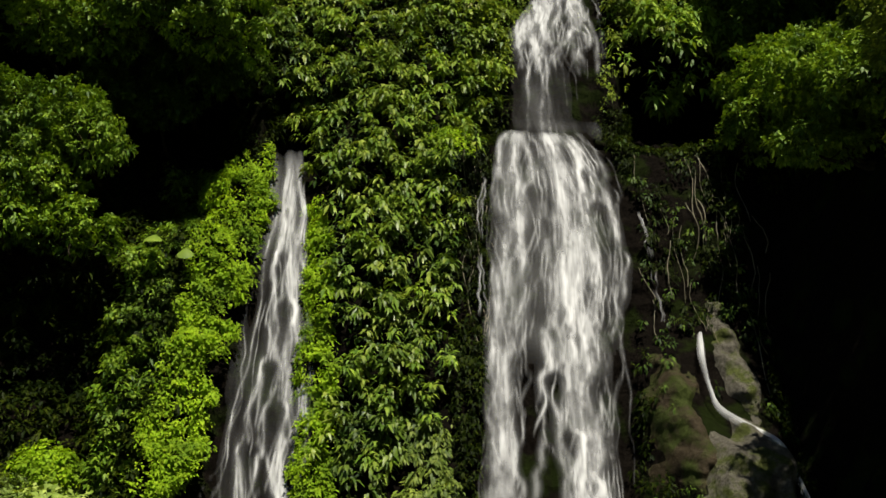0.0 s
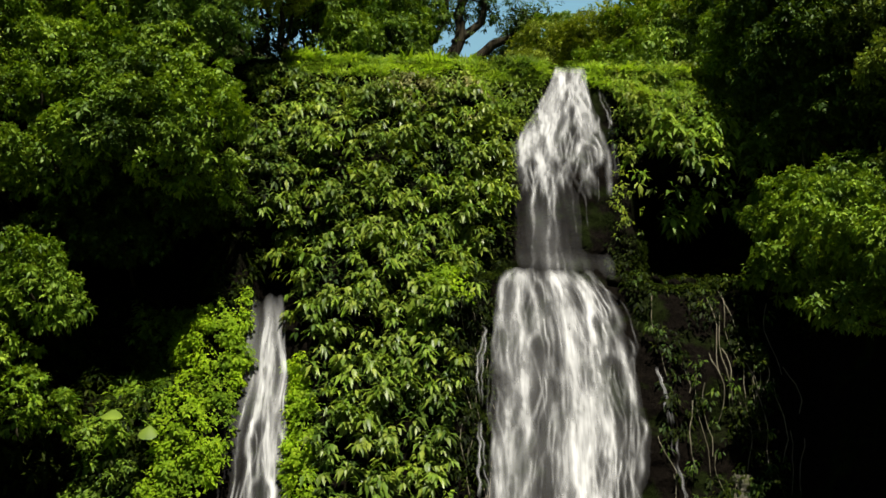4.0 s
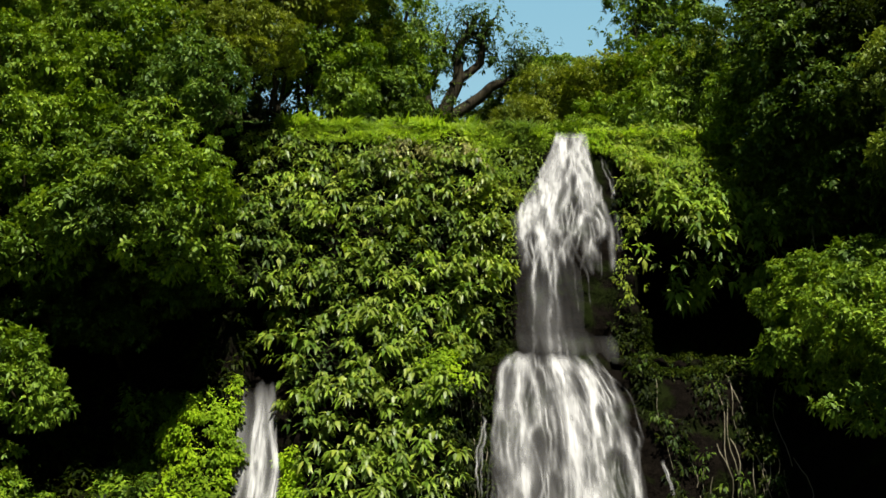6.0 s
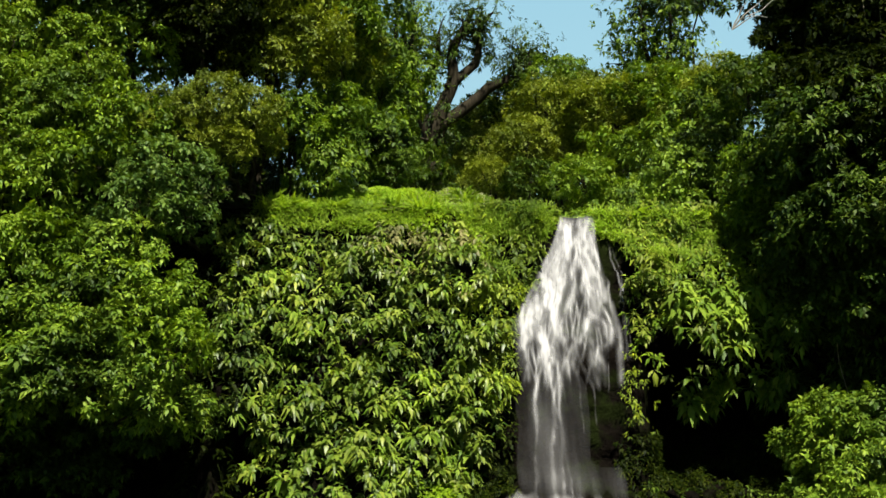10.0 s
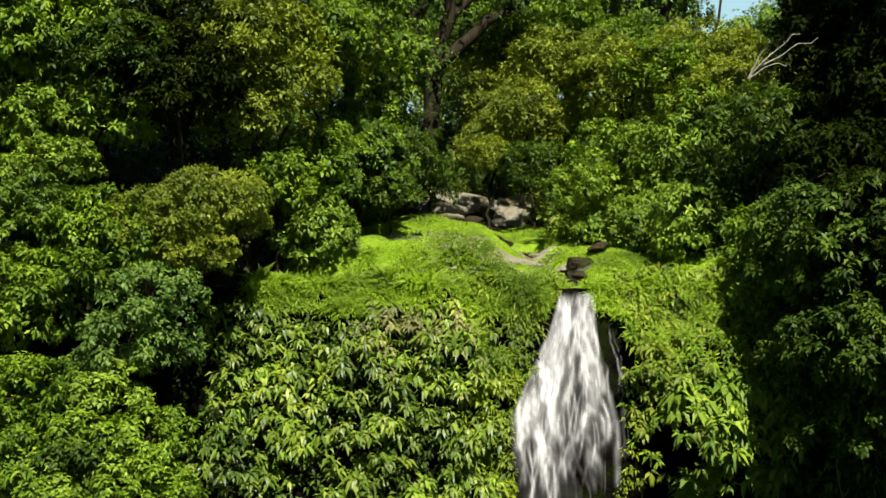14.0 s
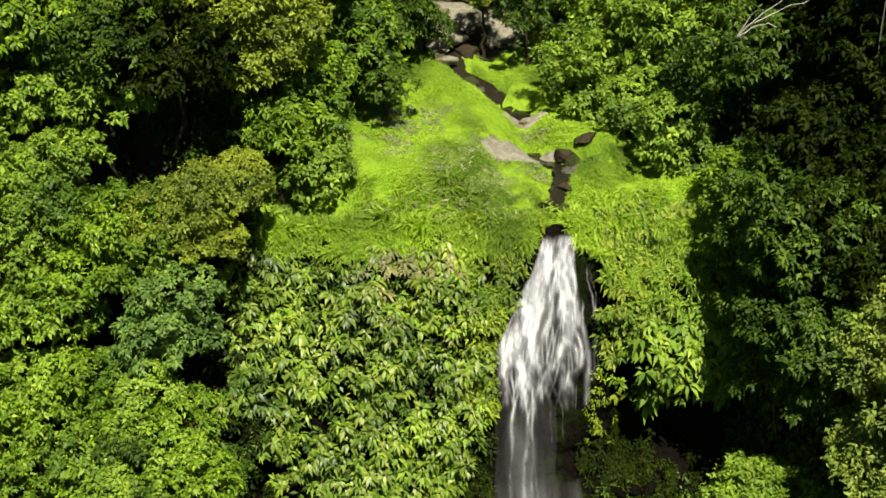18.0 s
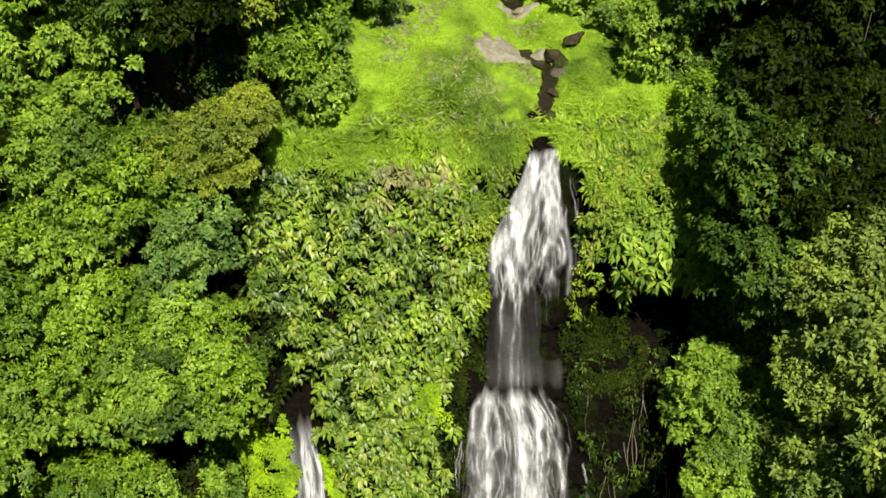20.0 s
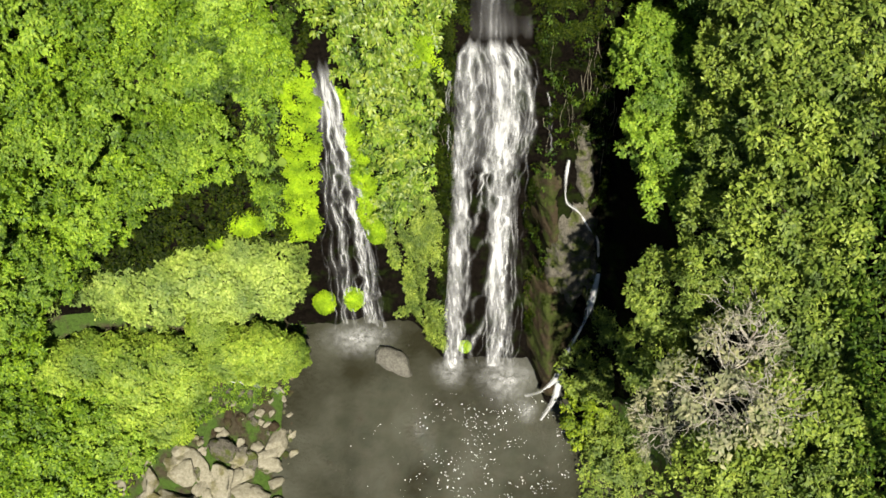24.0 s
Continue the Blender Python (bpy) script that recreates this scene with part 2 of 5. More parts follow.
DISTANT_SKY = glow_material("distant_sky", (0.31, 0.46, 0.50), (0.17, 0.33, 0.42))

# ---- shape of the land ----
POOL_Z, LIP_Z = -5.5, 26.0


def smooth(a, b, v):
    t = np.clip((np.asarray(v, float) - a) / (b - a), 0, 1)
    return t * t * (3 - 2 * t)


def hump(v, a, b, soft):
    return smooth(a - soft, a + soft, v) * (1 - smooth(b - soft, b + soft, v))


WAVES = [(Vector((math.cos(k * 2.4), math.sin(k * 2.4), 0)), 0.5 + 0.33 * k, 1.7 * k) for k in range(9)]


def rough2(x, z, size=1.0):
    """Smooth unevenness between about -1 and 1."""
    x, z = np.asarray(x, float) / size, np.asarray(z, float) / size
    s = 0
    for w, f, ph in WAVES:
        s = s + np.sin(f * (w.x * x + w.y * z) + ph + 0.8 * np.sin(0.7 * f * (w.y * x - w.x * z) + 2 * ph)) / (1 + 0.5 * f)
    return s / 2.6


def cliff_y(x, z, worn=1.0):
    """How far back the bare rock lies at a width x and height z."""
    x, z = np.asarray(x, float), np.asarray(z, float)
    low = np.interp(z, [-8, -5.5, 3, 11, 16.4, 20, 26, 27], [-14.4, -13.4, -9.5, -6.9, -4.3, -2.6, 0.3, 0.8])
    shelf = np.interp(z, [-8, -5.5, 3, 11, 16.1, 16.4, 16.6, 16.75, 18, 20, 26, 27], [-14.4, -13.4, -9.4, -6.8, -4.7, -4.3, -3.7, -3.0, -2.75, -2.2, 0.3, 0.8])
    y = low + (shelf - low) * hump(x, 1.6, 12.5, 0.5)
    y = y - 2.9 * hump(x, 0.8, 8.2, 1.3) * (1 - smooth(-5.5, 7, z))
    y = y + 3.0 * hump(x, 8.6, 13.5, 0.6) * hump(z, 17.2, 21.0, 0.5)
    y = y + 2.2 * hump(x, -4.9, -3.2, 0.35) * hump(z, 15.6, 18.6, 0.6)
    y = y + 0.5 * hump(x, -5.0, -2.6, 0.4) * (1 - smooth(13, 17, z))
    y = y + 2.8 * hump(x, -11, -5.7, 0.8) * hump(z, 12.4, 18.6, 1.0)
    y = y + 1.6 * hump(x, -14, -8.6, 0.6) * hump(z, 5.8, 10.2, 0.8)
    y = y + np.interp(z, [-8, -5.5, -2, 2, 5, 7, 9, 10], [-5.4, -5.0, -3.9, -2.7, -2.4, -1.3, -0.3, 0.0]) * hump(x, 7.8, 11.4, 0.7)
    right = np.maximum(0, x - (10.4 + 0.2 * np.clip(z, -6, 26)))
    y = y - np.minimum(5.0 * np.maximum(0, right - 0.4 * (1 - np.exp(-right))), 90)
    y = y - np.minimum(0.22 * np.maximum(0, -9.5 - x), 60)
    return y + worn * (0.28 * rough2(x, z, 0.8) + 0.12 * rough2(x + 7, z * 1.3, 0.25))


def foot_z(x):
    """Height at which the cliff meets the lower ground."""
    return np.interp(x, [-60, -24, -16, -9, -7, 9, 11, 14, 60], [4, 1, -1.5, -4.6, -7.2, -7.2, -5, 4, 10])


def bed_x(y):
    """The stream's line above the falls."""
    return np.interp(y, [-1, 0, 2, 3.4, 4.6, 5.6, 7.2, 9.4, 10.4, 12, 14.4, 20], [6.3, 6.35, 6.5, 6.9, 7.1, 6.2, 5.9, 5.8, 4.4, 3.4, 3.1, 4.0])


def upper_z(x, y):
    """Height of the land above the falls."""
    x, y = np.asarray(x, float), np.asarray(y, float)
    z = LIP_Z + 0.09 * np.clip(y, 0, 60) + 0.25 * rough2(x, y, 1.6) * smooth(0.5, 4, y)
    z = z + 0.55 * np.clip(-3.5 - x, 0, 30) * smooth(-3, 5, y) + 0.55 * np.clip(x - 10.0 - 0.05 * y, 0, 30) * smooth(-3, 6, y)
    z = z + 0.7 * smooth(0, 2.5, y) * hump(x, -3, 4.2, 0.7)
    z = z + 0.4 * rough2(x * 1.1 + 2, y * 0.6, 0.8) * smooth(0, 1.0, y) * (1 - smooth(3, 6, y))
    bed = bed_x(y)
    return z - 0.55 * np.exp(-(((x - bed) / 0.7) ** 2)) * (y < 30)


def lower_z(x, y):
    """Height of the banks and the pool's bed in front of the cliff."""
    x, y = np.asarray(x, float), np.asarray(y, float)
    z = -7.2 + 1.9 * smooth(-7.2, -9.5, x) + 0.16 * np.clip(-9.5 - x, 0, 60)
    z = z + np.clip(-9.5 - x, 0, 14) * 0.12 * smooth(-24, -15, y)
    z = z + 0.9 * np.clip(x - 10.2, 0, 25)
    return z + 0.2 * rough2(x, y, 0.7) * smooth(-7, -10, x)


def grid_mesh(name, V, mat, smooth_faces=True):
    """A sheet from rows of points."""
    nr, nc = V.shape[:2]
    a = np.arange(nr * nc).reshape(nr, nc)
    F = np.stack([a[:-1, :-1], a[:-1, 1:], a[1:, 1:], a[1:, :-1]], -1).reshape(-1, 4)
    return mesh_of(name, V.reshape(-1, 3), F, mat, smooth_faces)


def mesh_of(name, V, F, mat, smooth_faces=False, uv=None, ends=None):
    V, F = np.ascontiguousarray(V, np.float32), np.ascontiguousarray(F, np.int32)
    me = bpy.data.meshes.new(name)
    n = F.shape[1]
    me.vertices.add(len(V))
    me.vertices.foreach_set("co", V.ravel())
    me.loops.add(F.size)
    me.loops.foreach_set("vertex_index", F.ravel())
    me.polygons.add(len(F))
    me.polygons.foreach_set("loop_start", np.arange(0, F.size, n, dtype=np.int32))
    if smooth_faces:
        me.polygons.foreach_set("use_smooth", np.ones(len(F), bool))
    if uv is not None:
        me.uv_layers.new(name="UVMap").data.foreach_set("uv", np.ascontiguousarray(uv[F.ravel()], np.float32).ravel())
    if ends is not None:
        me.attributes.new("body", "FLOAT", "POINT").data.foreach_set("value", np.ascontiguousarray(ends, np.float32))
    me.update(calc_edges=True)
    if mat:
        me.materials.append(mat)
    return me


def part(name, me, parent, label="", at=None):
    ob = new(name, me)
    ob.parent = parent
    if at is not None:
        ob.matrix_basis = at
    return tagged(ob, label)


def thing(name, label, category, at=(0, 0, 0), group="", kind=""):
    ob = new(name)
    ob.empty_display_size = 0.2
    ob.location = at
    return tagged(ob, label, category, group, kind)


def setting(name, me, label, category):
    return tagged(new(name, me), label, category, kind="structure")


XS = np.unique(np.r_[-400, -250, -150, -100, -70, -50, np.arange(-40, -15, 1.5), np.arange(-15, 21, 0.3), np.arange(21, 40, 1.5), 50, 70, 100, 150, 250, 400].round(3))
fz = foot_z(XS)
rows = []
for s in np.r_[np.linspace(0, 1, 240)]:
    z = fz + (LIP_Z - fz) * s
    rows.append(np.stack([XS, cliff_y(XS, z), z], 1))
cliff_rows = np.array(rows)
# the cliff's near-black colour includes shade cast by its plants
setting("cliff", grid_mesh("cliff", cliff_rows, ROCK), "dark wet rock cliff overgrown with plants, their shade put into its colour", "cliff")
rows = []
y0 = cliff_rows[-1, :, 1]
for d in np.r_[0, 0.4, 0.8, np.arange(1.2, 36, 0.6), np.arange(37, 80, 3), 100, 150, 220, 320, 420]:
    y = y0 + d
    z = upper_z(XS, y)
    z = LIP_Z + (z - LIP_Z) * min(1.0, d / 1.5)
    rows.append(np.stack([XS, y, z], 1))
ground_rows = np.array(rows)
ground_mesh = grid_mesh("ground", ground_rows, SOIL)
ground_mesh.materials.append(TURF)
gc = (ground_rows[:-1, :-1] + ground_rows[1:, 1:]) / 2
grassy = (gc[..., 0] > np.interp(gc[..., 1], [0, 4, 7.4, 11.7, 14], [-5.0, -4.0, -2.8, 0.4, 1.8])) & (gc[..., 0] < np.interp(gc[..., 1], [0, 3, 6, 9, 14], [12.8, 11.8, 10.0, 8.6, 7.0])) & (gc[..., 1] < 14.5)
ground_mesh.polygons.foreach_set("material_index", grassy.ravel().astype(np.int32))
setting("ground", ground_mesh, "grassy shelf and forest floor above the falls", "ground")
rows = []
y0 = cliff_rows[0, :, 1]
for d in np.r_[0, 0.5, 1, np.arange(1.6, 30, 0.8), np.arange(31, 60, 3), 80, 120, 200, 300, 400]:
    y = y0 - d
    z = lower_z(XS, y)
    z = fz + (z - fz) * min(1.0, d / 2.5)
    rows.append(np.stack([XS, y, z], 1))
setting("bank", grid_mesh("bank", np.array(rows)[::-1], SOIL), "dark forest floor on the banks of the pool", "ground")

PX_, PY_ = np.meshgrid(np.linspace(-10, 12.5, 60), np.linspace(-90, -11, 160))
pool_v = np.stack([PX_, PY_, POOL_Z + 0.015 * rough2(PX_, PY_, 0.2)], -1)
setting("water", grid_mesh("water", pool_v, POOL), "murky grey-brown plunge pool with rippled surface", "water")

# ---- leaves ----
RNG = np.random.default_rng(7)


def unit(v):
    return v / np.maximum(np.linalg.norm(v, axis=-1, keepdims=True), 1e-9)


def leaves(base, way, face, length, width, droop=0.25):
    """Folded, drooping leaves: where each starts, which way it grows, which way its upper side looks."""
    way = unit(way)
    side = unit(np.cross(way, face))
    up = unit(np.cross(side, way))
    L, W = length[:, None], width[:, None]
    mid = base + way * L * 0.5 - up * L * 0.03
    down = np.array([0, 0, -1.0])
    tip = base + way * L + (down * 0.7 - up * 0.3) * L * droop
    a = mid + side * W * 0.5 + up * W * 0.16 - way * L * 0.06
    b = mid - side * W * 0.5 + up * W * 0.16 - way * L * 0.06
    n = len(base)
    V = np.stack([base, a, mid, b, tip], 1).reshape(-1, 3)
    i = np.arange(n)[:, None] * 5
    F = np.concatenate([i + [0, 2, 1], i + [0, 3, 2], i + [1, 2, 4], i + [2, 3, 4]], 0)
    return V, F


def tufts(centre, out, k, length, spread=0.9, hang=0.5, aspect=0.36, radius=0.12, droop=0.25, rng=RNG, sky=1.1):
    """Rosettes of k drooping leaves at each centre, which look the way out."""
    n = len(centre)
    c, o = np.repeat(centre, k, 0), np.repeat(unit(out), k, 0)
    r = unit(rng.normal(size=(n * k, 3)))
    t = unit(r - (r * o).sum(1, keepdims=True) * o)
    way = unit(o * rng.uniform(0.1, 0.9, (n * k, 1)) + t * spread + np.array([0, 0, -1.0]) * hang * rng.uniform(0.3, 1.3, (n * k, 1)))
    L = np.repeat(length, k) * rng.uniform(0.65, 1.25, n * k)
    base = c + t * radius * rng.uniform(0, 1, (n * k, 1)) + o * rng.uniform(-0.08, 0.12, (n * k, 1))
    return leaves(base, way, o + np.array([0, -0.1, sky]) + rng.normal(size=(n * k, 3)) * 0.25, L, L * aspect * rng.uniform(0.8, 1.25, n * k), droop)


def join(pieces):
    V, F, off = [], [], 0
    for v, f in pieces:
        V.append(v), F.append(f + off)
        off += len(v)
    return np.concatenate(V), np.concatenate(F)


def crown(radius, seed, leaf=0.26, per=9, clump=0.42, fill=13.0, flat=0.85, aspect=0.45, hang=0.45, tight=10):
    """A crown of separate leafy clumps, each domed and drooping, over a thin dark inside; ragged, open beneath."""
    rng = np.random.default_rng(seed)
    lobes = unit(rng.normal(size=(7, 3)) * [1, 1, 0.7])
    n = int(fill * radius * radius)
    k = np.arange(n) + 0.5
    polar, turn = np.arccos(1 - 1.45 * k / n), np.pi * (1 + 5 ** 0.5) * k
    d = unit(np.stack([np.cos(turn) * np.sin(polar), np.sin(turn) * np.sin(polar), np.cos(polar)], 1) + rng.normal(size=(n, 3)) * 0.13)
    reach = 0.74 + 0.3 * (np.maximum(d @ lobes.T, 0) ** 5).max(1)
    c = d * (radius * reach * rng.uniform(0.84, 1.06, n))[:, None] * [1, 1, flat]
    size = clump * rng.uniform(0.7, 1.3, n)
    cc, cd, cs = np.repeat(c, tight, 0), np.repeat(d, tight, 0), np.repeat(size, tight)
    e = unit(rng.normal(size=cc.shape) + cd * 0.7 + [0, 0, 0.75])
    spot = cc + e * (cs * rng.uniform(0.55, 1.0, len(cs)))[:, None] * [1, 1, 0.62]
    inner = unit(rng.normal(size=(n * 2, 3))) * radius * rng.uniform(0.35, 0.62, (n * 2, 1)) * [1, 1, flat]
    spot, e = np.concatenate([spot, inner]), np.concatenate([e, unit(inner)])
    return tufts(spot, e, per, leaf * rng.uniform(0.75, 1.25, len(spot)), aspect=aspect, hang=hang, radius=0.1, rng=rng, sky=1.5)


def cushion(radius, seed, leaf=0.11, n=2300, per=8):
    """A close, rounded mound of very small leaves, softly dented."""
    rng = np.random.default_rng(seed)
    d = unit(rng.normal(size=(n, 3)))
    d = d[d[:, 2] > -0.5]
    dent = 1 + 0.3 * rough2(d[:, 0] * 2.6 + seed, d[:, 2] * 2 + d[:, 1] * 2.6, 0.38) + 0.03 * rough2(d[:, 0] * 9 + seed, d[:, 1] * 9, 0.7)
    c = d * radius * (dent * rng.uniform(0.9, 1.0, len(d)))[:, None] * [1, 1, 0.8]
    return tufts(c, d, per, leaf * rng.uniform(0.8, 1.2, len(c)), aspect=0.6, hang=0.1, radius=0.05, rng=rng, sky=1.0)


CROWN = {}
for size, radius in (("s", 0.9), ("m", 1.5), ("b", 2.3)):
    for k in range(3):
        CROWN[size, k] = (radius, mesh_of("crown", *crown(radius, 10 * k + int(radius * 10), leaf=0.16 + 0.016 * radius, per=11), None))
for k in range(2):
    CROWN["c", k] = (1.0, mesh_of("crown", *cushion(1.0, 60 + k), None))
    CROWN["f", k] = (1.5, mesh_of("crown", *crown(1.5, 77 + k, leaf=0.13, per=11, clump=0.3, fill=24, hang=0.15), None))
    CROWN["t", k] = (1.5, mesh_of("crown", *crown(1.5, 90 + k, leaf=0.13, per=8, clump=0.3, fill=12, hang=0.2), None))


def tube(points, radii, sides=6):
    """A tapered round limb along points."""
    P = np.asarray(points, float)
    R = np.asarray(radii, float)
    T = unit(np.gradient(P, axis=0))
    A = unit(np.cross(T, np.array([0.3, 0.9, 0.31])))
    B = np.cross(T, A)
    ang = np.arange(sides) * 2 * np.pi / sides
    V = P[:, None] + R[:, None, None] * (np.cos(ang)[:, None] * A[:, None] + np.sin(ang)[:, None] * B[:, None])
    n = len(P)
    a = np.arange(n * sides).reshape(n, sides)
    F = np.stack([a[:-1], np.roll(a, -1, 1)[:-1], np.roll(a, -1, 1)[1:], a[1:]], -1).reshape(-1, 4)
    return V.reshape(-1, 3), F


def bent(a, b, bend, n=7, rng=RNG):
    t = np.linspace(0, 1, n)[:, None]
    return np.asarray(a) * (1 - t) + np.asarray(b) * t + np.sin(np.pi * t) * np.asarray(bend) + rng.normal(size=(n, 3)) * 0.03 * np.linalg.norm(np.subtract(b, a)) * (t > 0) * (t < 1)


def limbs(root, centre, radius, rng, thick=0.09):
    root, centre = np.asarray(root, float), np.asarray(centre, float)
    pieces = [tube(bent(root, centre, (0, 0, -0.15 * radius), 8, rng), np.linspace(thick, thick * 0.45, 8))]
    for k in range(5):
        d = unit(rng.normal(size=3) + np.array([0, -0.2, 0.5]))
        pieces.append(tube(bent(centre - (centre - root) * 0.15 * k / 5, centre + d * radius * 0.75, rng.normal(size=3) * 0.1 * radius, 6, rng), np.linspace(thick * 0.5, thick * 0.12, 6), 5))
    return join(pieces)


WORDS = {
    # d and dk plants carry shade in their leaf colour
    "g": ("leafy green shrub growing out of the cliff", "shrub"), "d": ("deep green shrub with shade put into its leaf colour", "shrub"),
    "dk": ("tall green tree at the gorge's edge, shade put into its leaf colour", "tree"), "b": ("blue-green feathery young tree on the cliff", "tree"),
    "o": ("olive-green bush with small dense leaves", "bush"), "y": ("yellow-green sunlit shrub on the cliff", "shrub"),
    "l": ("bright light green broad-leaved bush", "bush"), "h": ("olive-green hillside tree above the pool", "tree"),
    "p": ("pale lime rounded bush on the bank of the pool", "bush"), "m": ("low lime-green mossy bush beside the pool", "bush"),
    "dead": ("half-dry pale bush with bare twigs", "bush"),
}
def root_of(x, y, z, r):
    """Where a plant with its crown there is rooted: on the cliff behind it, or on the ground beneath it."""
    zr = z - 0.55 * r
    if x > 10 and zr < 26.2 and y < float(cliff_y(x, zr)) - 2 and z > 8:
        side = next((d for d in np.arange(0, 8, 0.1) if float(cliff_y(x + d, zr)) <= y), 8.0)
        return (x + side + 0.1, y, zr)
    if zr < 26.2:
        if zr < foot_z(x) + 0.4 or y < cliff_y(x, max(zr, float(foot_z(x)))) - 2.6 * r - 1.0:
            g = float(lower_z(x, y))
            if z - g < 7 * r:
                return (x, y + 0.1, g - 0.1)
        zr = max(zr, float(foot_z(x)) + 0.1)
        return (x, float(cliff_y(x, zr)) + 0.15, zr)
    yy = max(y, float(cliff_y(x, 26.0)) + 0.3)
    return (x, yy, min(float(upper_z(x, yy)), z) - 0.1)


count = itertools.count()


def plant(kind, x, y, z, r):
    """One rooted plant: limbs from its root to a crown with its centre at x, y, z."""
    i = next(count)
    rng = np.random.default_rng(500 + i)
    rr = r * (0.93 if kind in "pm" else 1.12)
    size = "t" if kind == "dead" else "c" if kind in "pm" else "f" if kind in "oh" else "s" if rr < 1.2 else "m" if rr < 1.95 else "b"
    base_r, me = CROWN[size, i % (2 if size in "ftc" else 3)]
    root = root_of(x, y, z, r)
    words, cat = WORDS[kind]
    ob = thing(cat, words, cat, root, "plants on the cliff and banks")
    V, F = limbs((0, 0, 0), np.subtract((x, y, z), root), r, rng, 0.05 + 0.035 * r)
    part("trunk", mesh_of("trunk", V, F, BARK, True), ob)
    s = rr / base_r
    cr = part("crown", me, ob, at=Matrix.Translation(Vector((x, y, z)) - Vector(root)) @ Euler((rng.uniform(-0.15, 0.15), rng.uniform(-0.15, 0.15), rng.uniform(0, 6.28))).to_matrix().to_4x4() @ Matrix.Diagonal((s, s, s * rng.uniform(0.85, 1.05), 1)))
    if not me.materials:
        me.materials.append(LEAF["g"])
    cr.material_slots[0].link = "OBJECT"
    cr.material_slots[0].material = LEAF[kind]


def planted(kind, places):
    for x, y, z, r in places:
        plant(kind, x, y, z, r)


def thicket(kinds, xs, zs, step, radii, front, inside, seed):
    """Plants side by side on a slope, their outer sides along the surface front(x, z)."""
    rng = np.random.default_rng(seed)
    for row, z in enumerate(np.arange(*zs, step * 0.85)):
        for x in np.arange(*xs, step) + (row % 2) * step / 2:
            px, pz, r = x + rng.uniform(-0.3, 0.3) * step, z + rng.uniform(-0.3, 0.3) * step, rng.uniform(*radii)
            kind = kinds[int(rng.integers(len(kinds)))]
            if inside(px, pz):
                plant(kind, px, float(front(px, pz)) + 0.9 * r, pz, r)


# the bright column of bushes along the cleft's right edge
thicket("l", (12.5, 14.6), (15.6, 19.6), 1.3, (0.75, 1.05), lambda x, z: np.interp(z, [15.5, 17, 18.5, 19.5], [-13.6, -10.8, -7.4, -5.8]), lambda x, z: x > 12.2, 85)
thicket("l", (12.3, 14.4), (14.8, 18.2), 1.3, (0.75, 1.05), lambda x, z: np.interp(z, [14.8, 16.5, 18.2], [-11.0, -8.2, -6.0]), lambda x, z: x > 12.0, 86)


# the overhanging canopy left of the falls, and the lower mass beneath its shaded recess
def canopy_front(x, z):
    return np.interp(z, [18, 19, 20, 22, 24, 26, 28, 30, 32], [-7.2, -8.0, -8.3, -7.0, -6.1, -4.8, -3.9, -2.3, -0.6]) - 0.95 * max(0.0, -12 - x)


def low_front(x, z):
    return np.interp(z, [10, 11.6, 13.5, 15, 16.5, 18], [-9.3, -9.5, -9.1, -8.9, -7.8, -7.5]) - 0.9 * max(0.0, -12 - x)


def canopy_area(x, z):
    edge = np.interp(z, [19, 20, 21.5, 22.5, 23.5, 25.5, 27, 28, 29.5, 30, 32], [-5.9, -5.6, -5.4, -6.2, -6.8, -7.2, -7.4, -8.2, -8.4, -8.4, -8.6])
    return x < edge and not (-8.6 < x < -5 and 24 < z < 27)


thicket("glgll", (-21, -4.6), (19.4, 31.8), 1.75, (1.05, 1.5), canopy_front, canopy_area, 81)
thicket("glld", (-9.5, -5), (19.2, 22.6), 1.5, (0.7, 1.0), lambda x, z: canopy_front(x, z) - 0.25, canopy_area, 82)
thicket("gggl", (-22, -8.4), (11.6, 16.9), 1.7, (1.0, 1.35), low_front, lambda x, z: x < np.interp(z, [10.9, 12, 13.5, 15, 16.5], [-10.0, -9.4, -9.5, -10.0, -10.8]), 83)
thicket("gl", (-8.0, -6.0), (5.4, 11.4), 1.05, (0.5, 0.72), lambda x, z: float(cliff_y(x, z)) - 0.75, lambda x, z: x < np.interp(z, [5, 8, 11], [-7.5, -7.2, -7.0]), 84)
# trees and shrubs on the rise left of the shelf
planted("o", [
    (-4.7, -0.5, 28.2, 0.97), (-4.9, 2.5, 33.7, 1.90), (-3.6, 3.0, 32.8, 1.81), (-4.3, 4.0, 35.3, 1.87), (-4.8, 4.0, 33.6, 2.46),
    (-6.1, 6.0, 37.4, 2.64), (-4.7, 2.5, 31.6, 1.83), (-5.8, -2.3, 28.6, 1.25), (-6.9, -2.4, 28.2, 1.25), (-4.7, -1.3, 28.8, 1.10),
    (-6.2, -2.9, 27.4, 0.95), (-5.2, -2.6, 27.3, 0.90),
])
planted("g", [
    (-3.6, 2.0, 29.3, 1.24), (-2.3, 4.0, 30.7, 1.23), (-2.6, 6.0, 35.0, 1.95), (-9.6, 3.0, 35.3, 2.48), (-11.7, 1.0, 34.0, 2.39),
    (-3.1, 3.0, 29.4, 1.67),
])
planted("l", [
    (-2.5, 2.2, 28.1, 0.99), (-2.3, 2.0, 27.6, 1.25),
])
planted("d", [
    (-11.8, 2.0, 34.4, 2.26), (-9.2, 0.5, 33.3, 1.94),
])
# the dark hollow on the rise is drawn with shade-coloured dk leaves
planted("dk", [
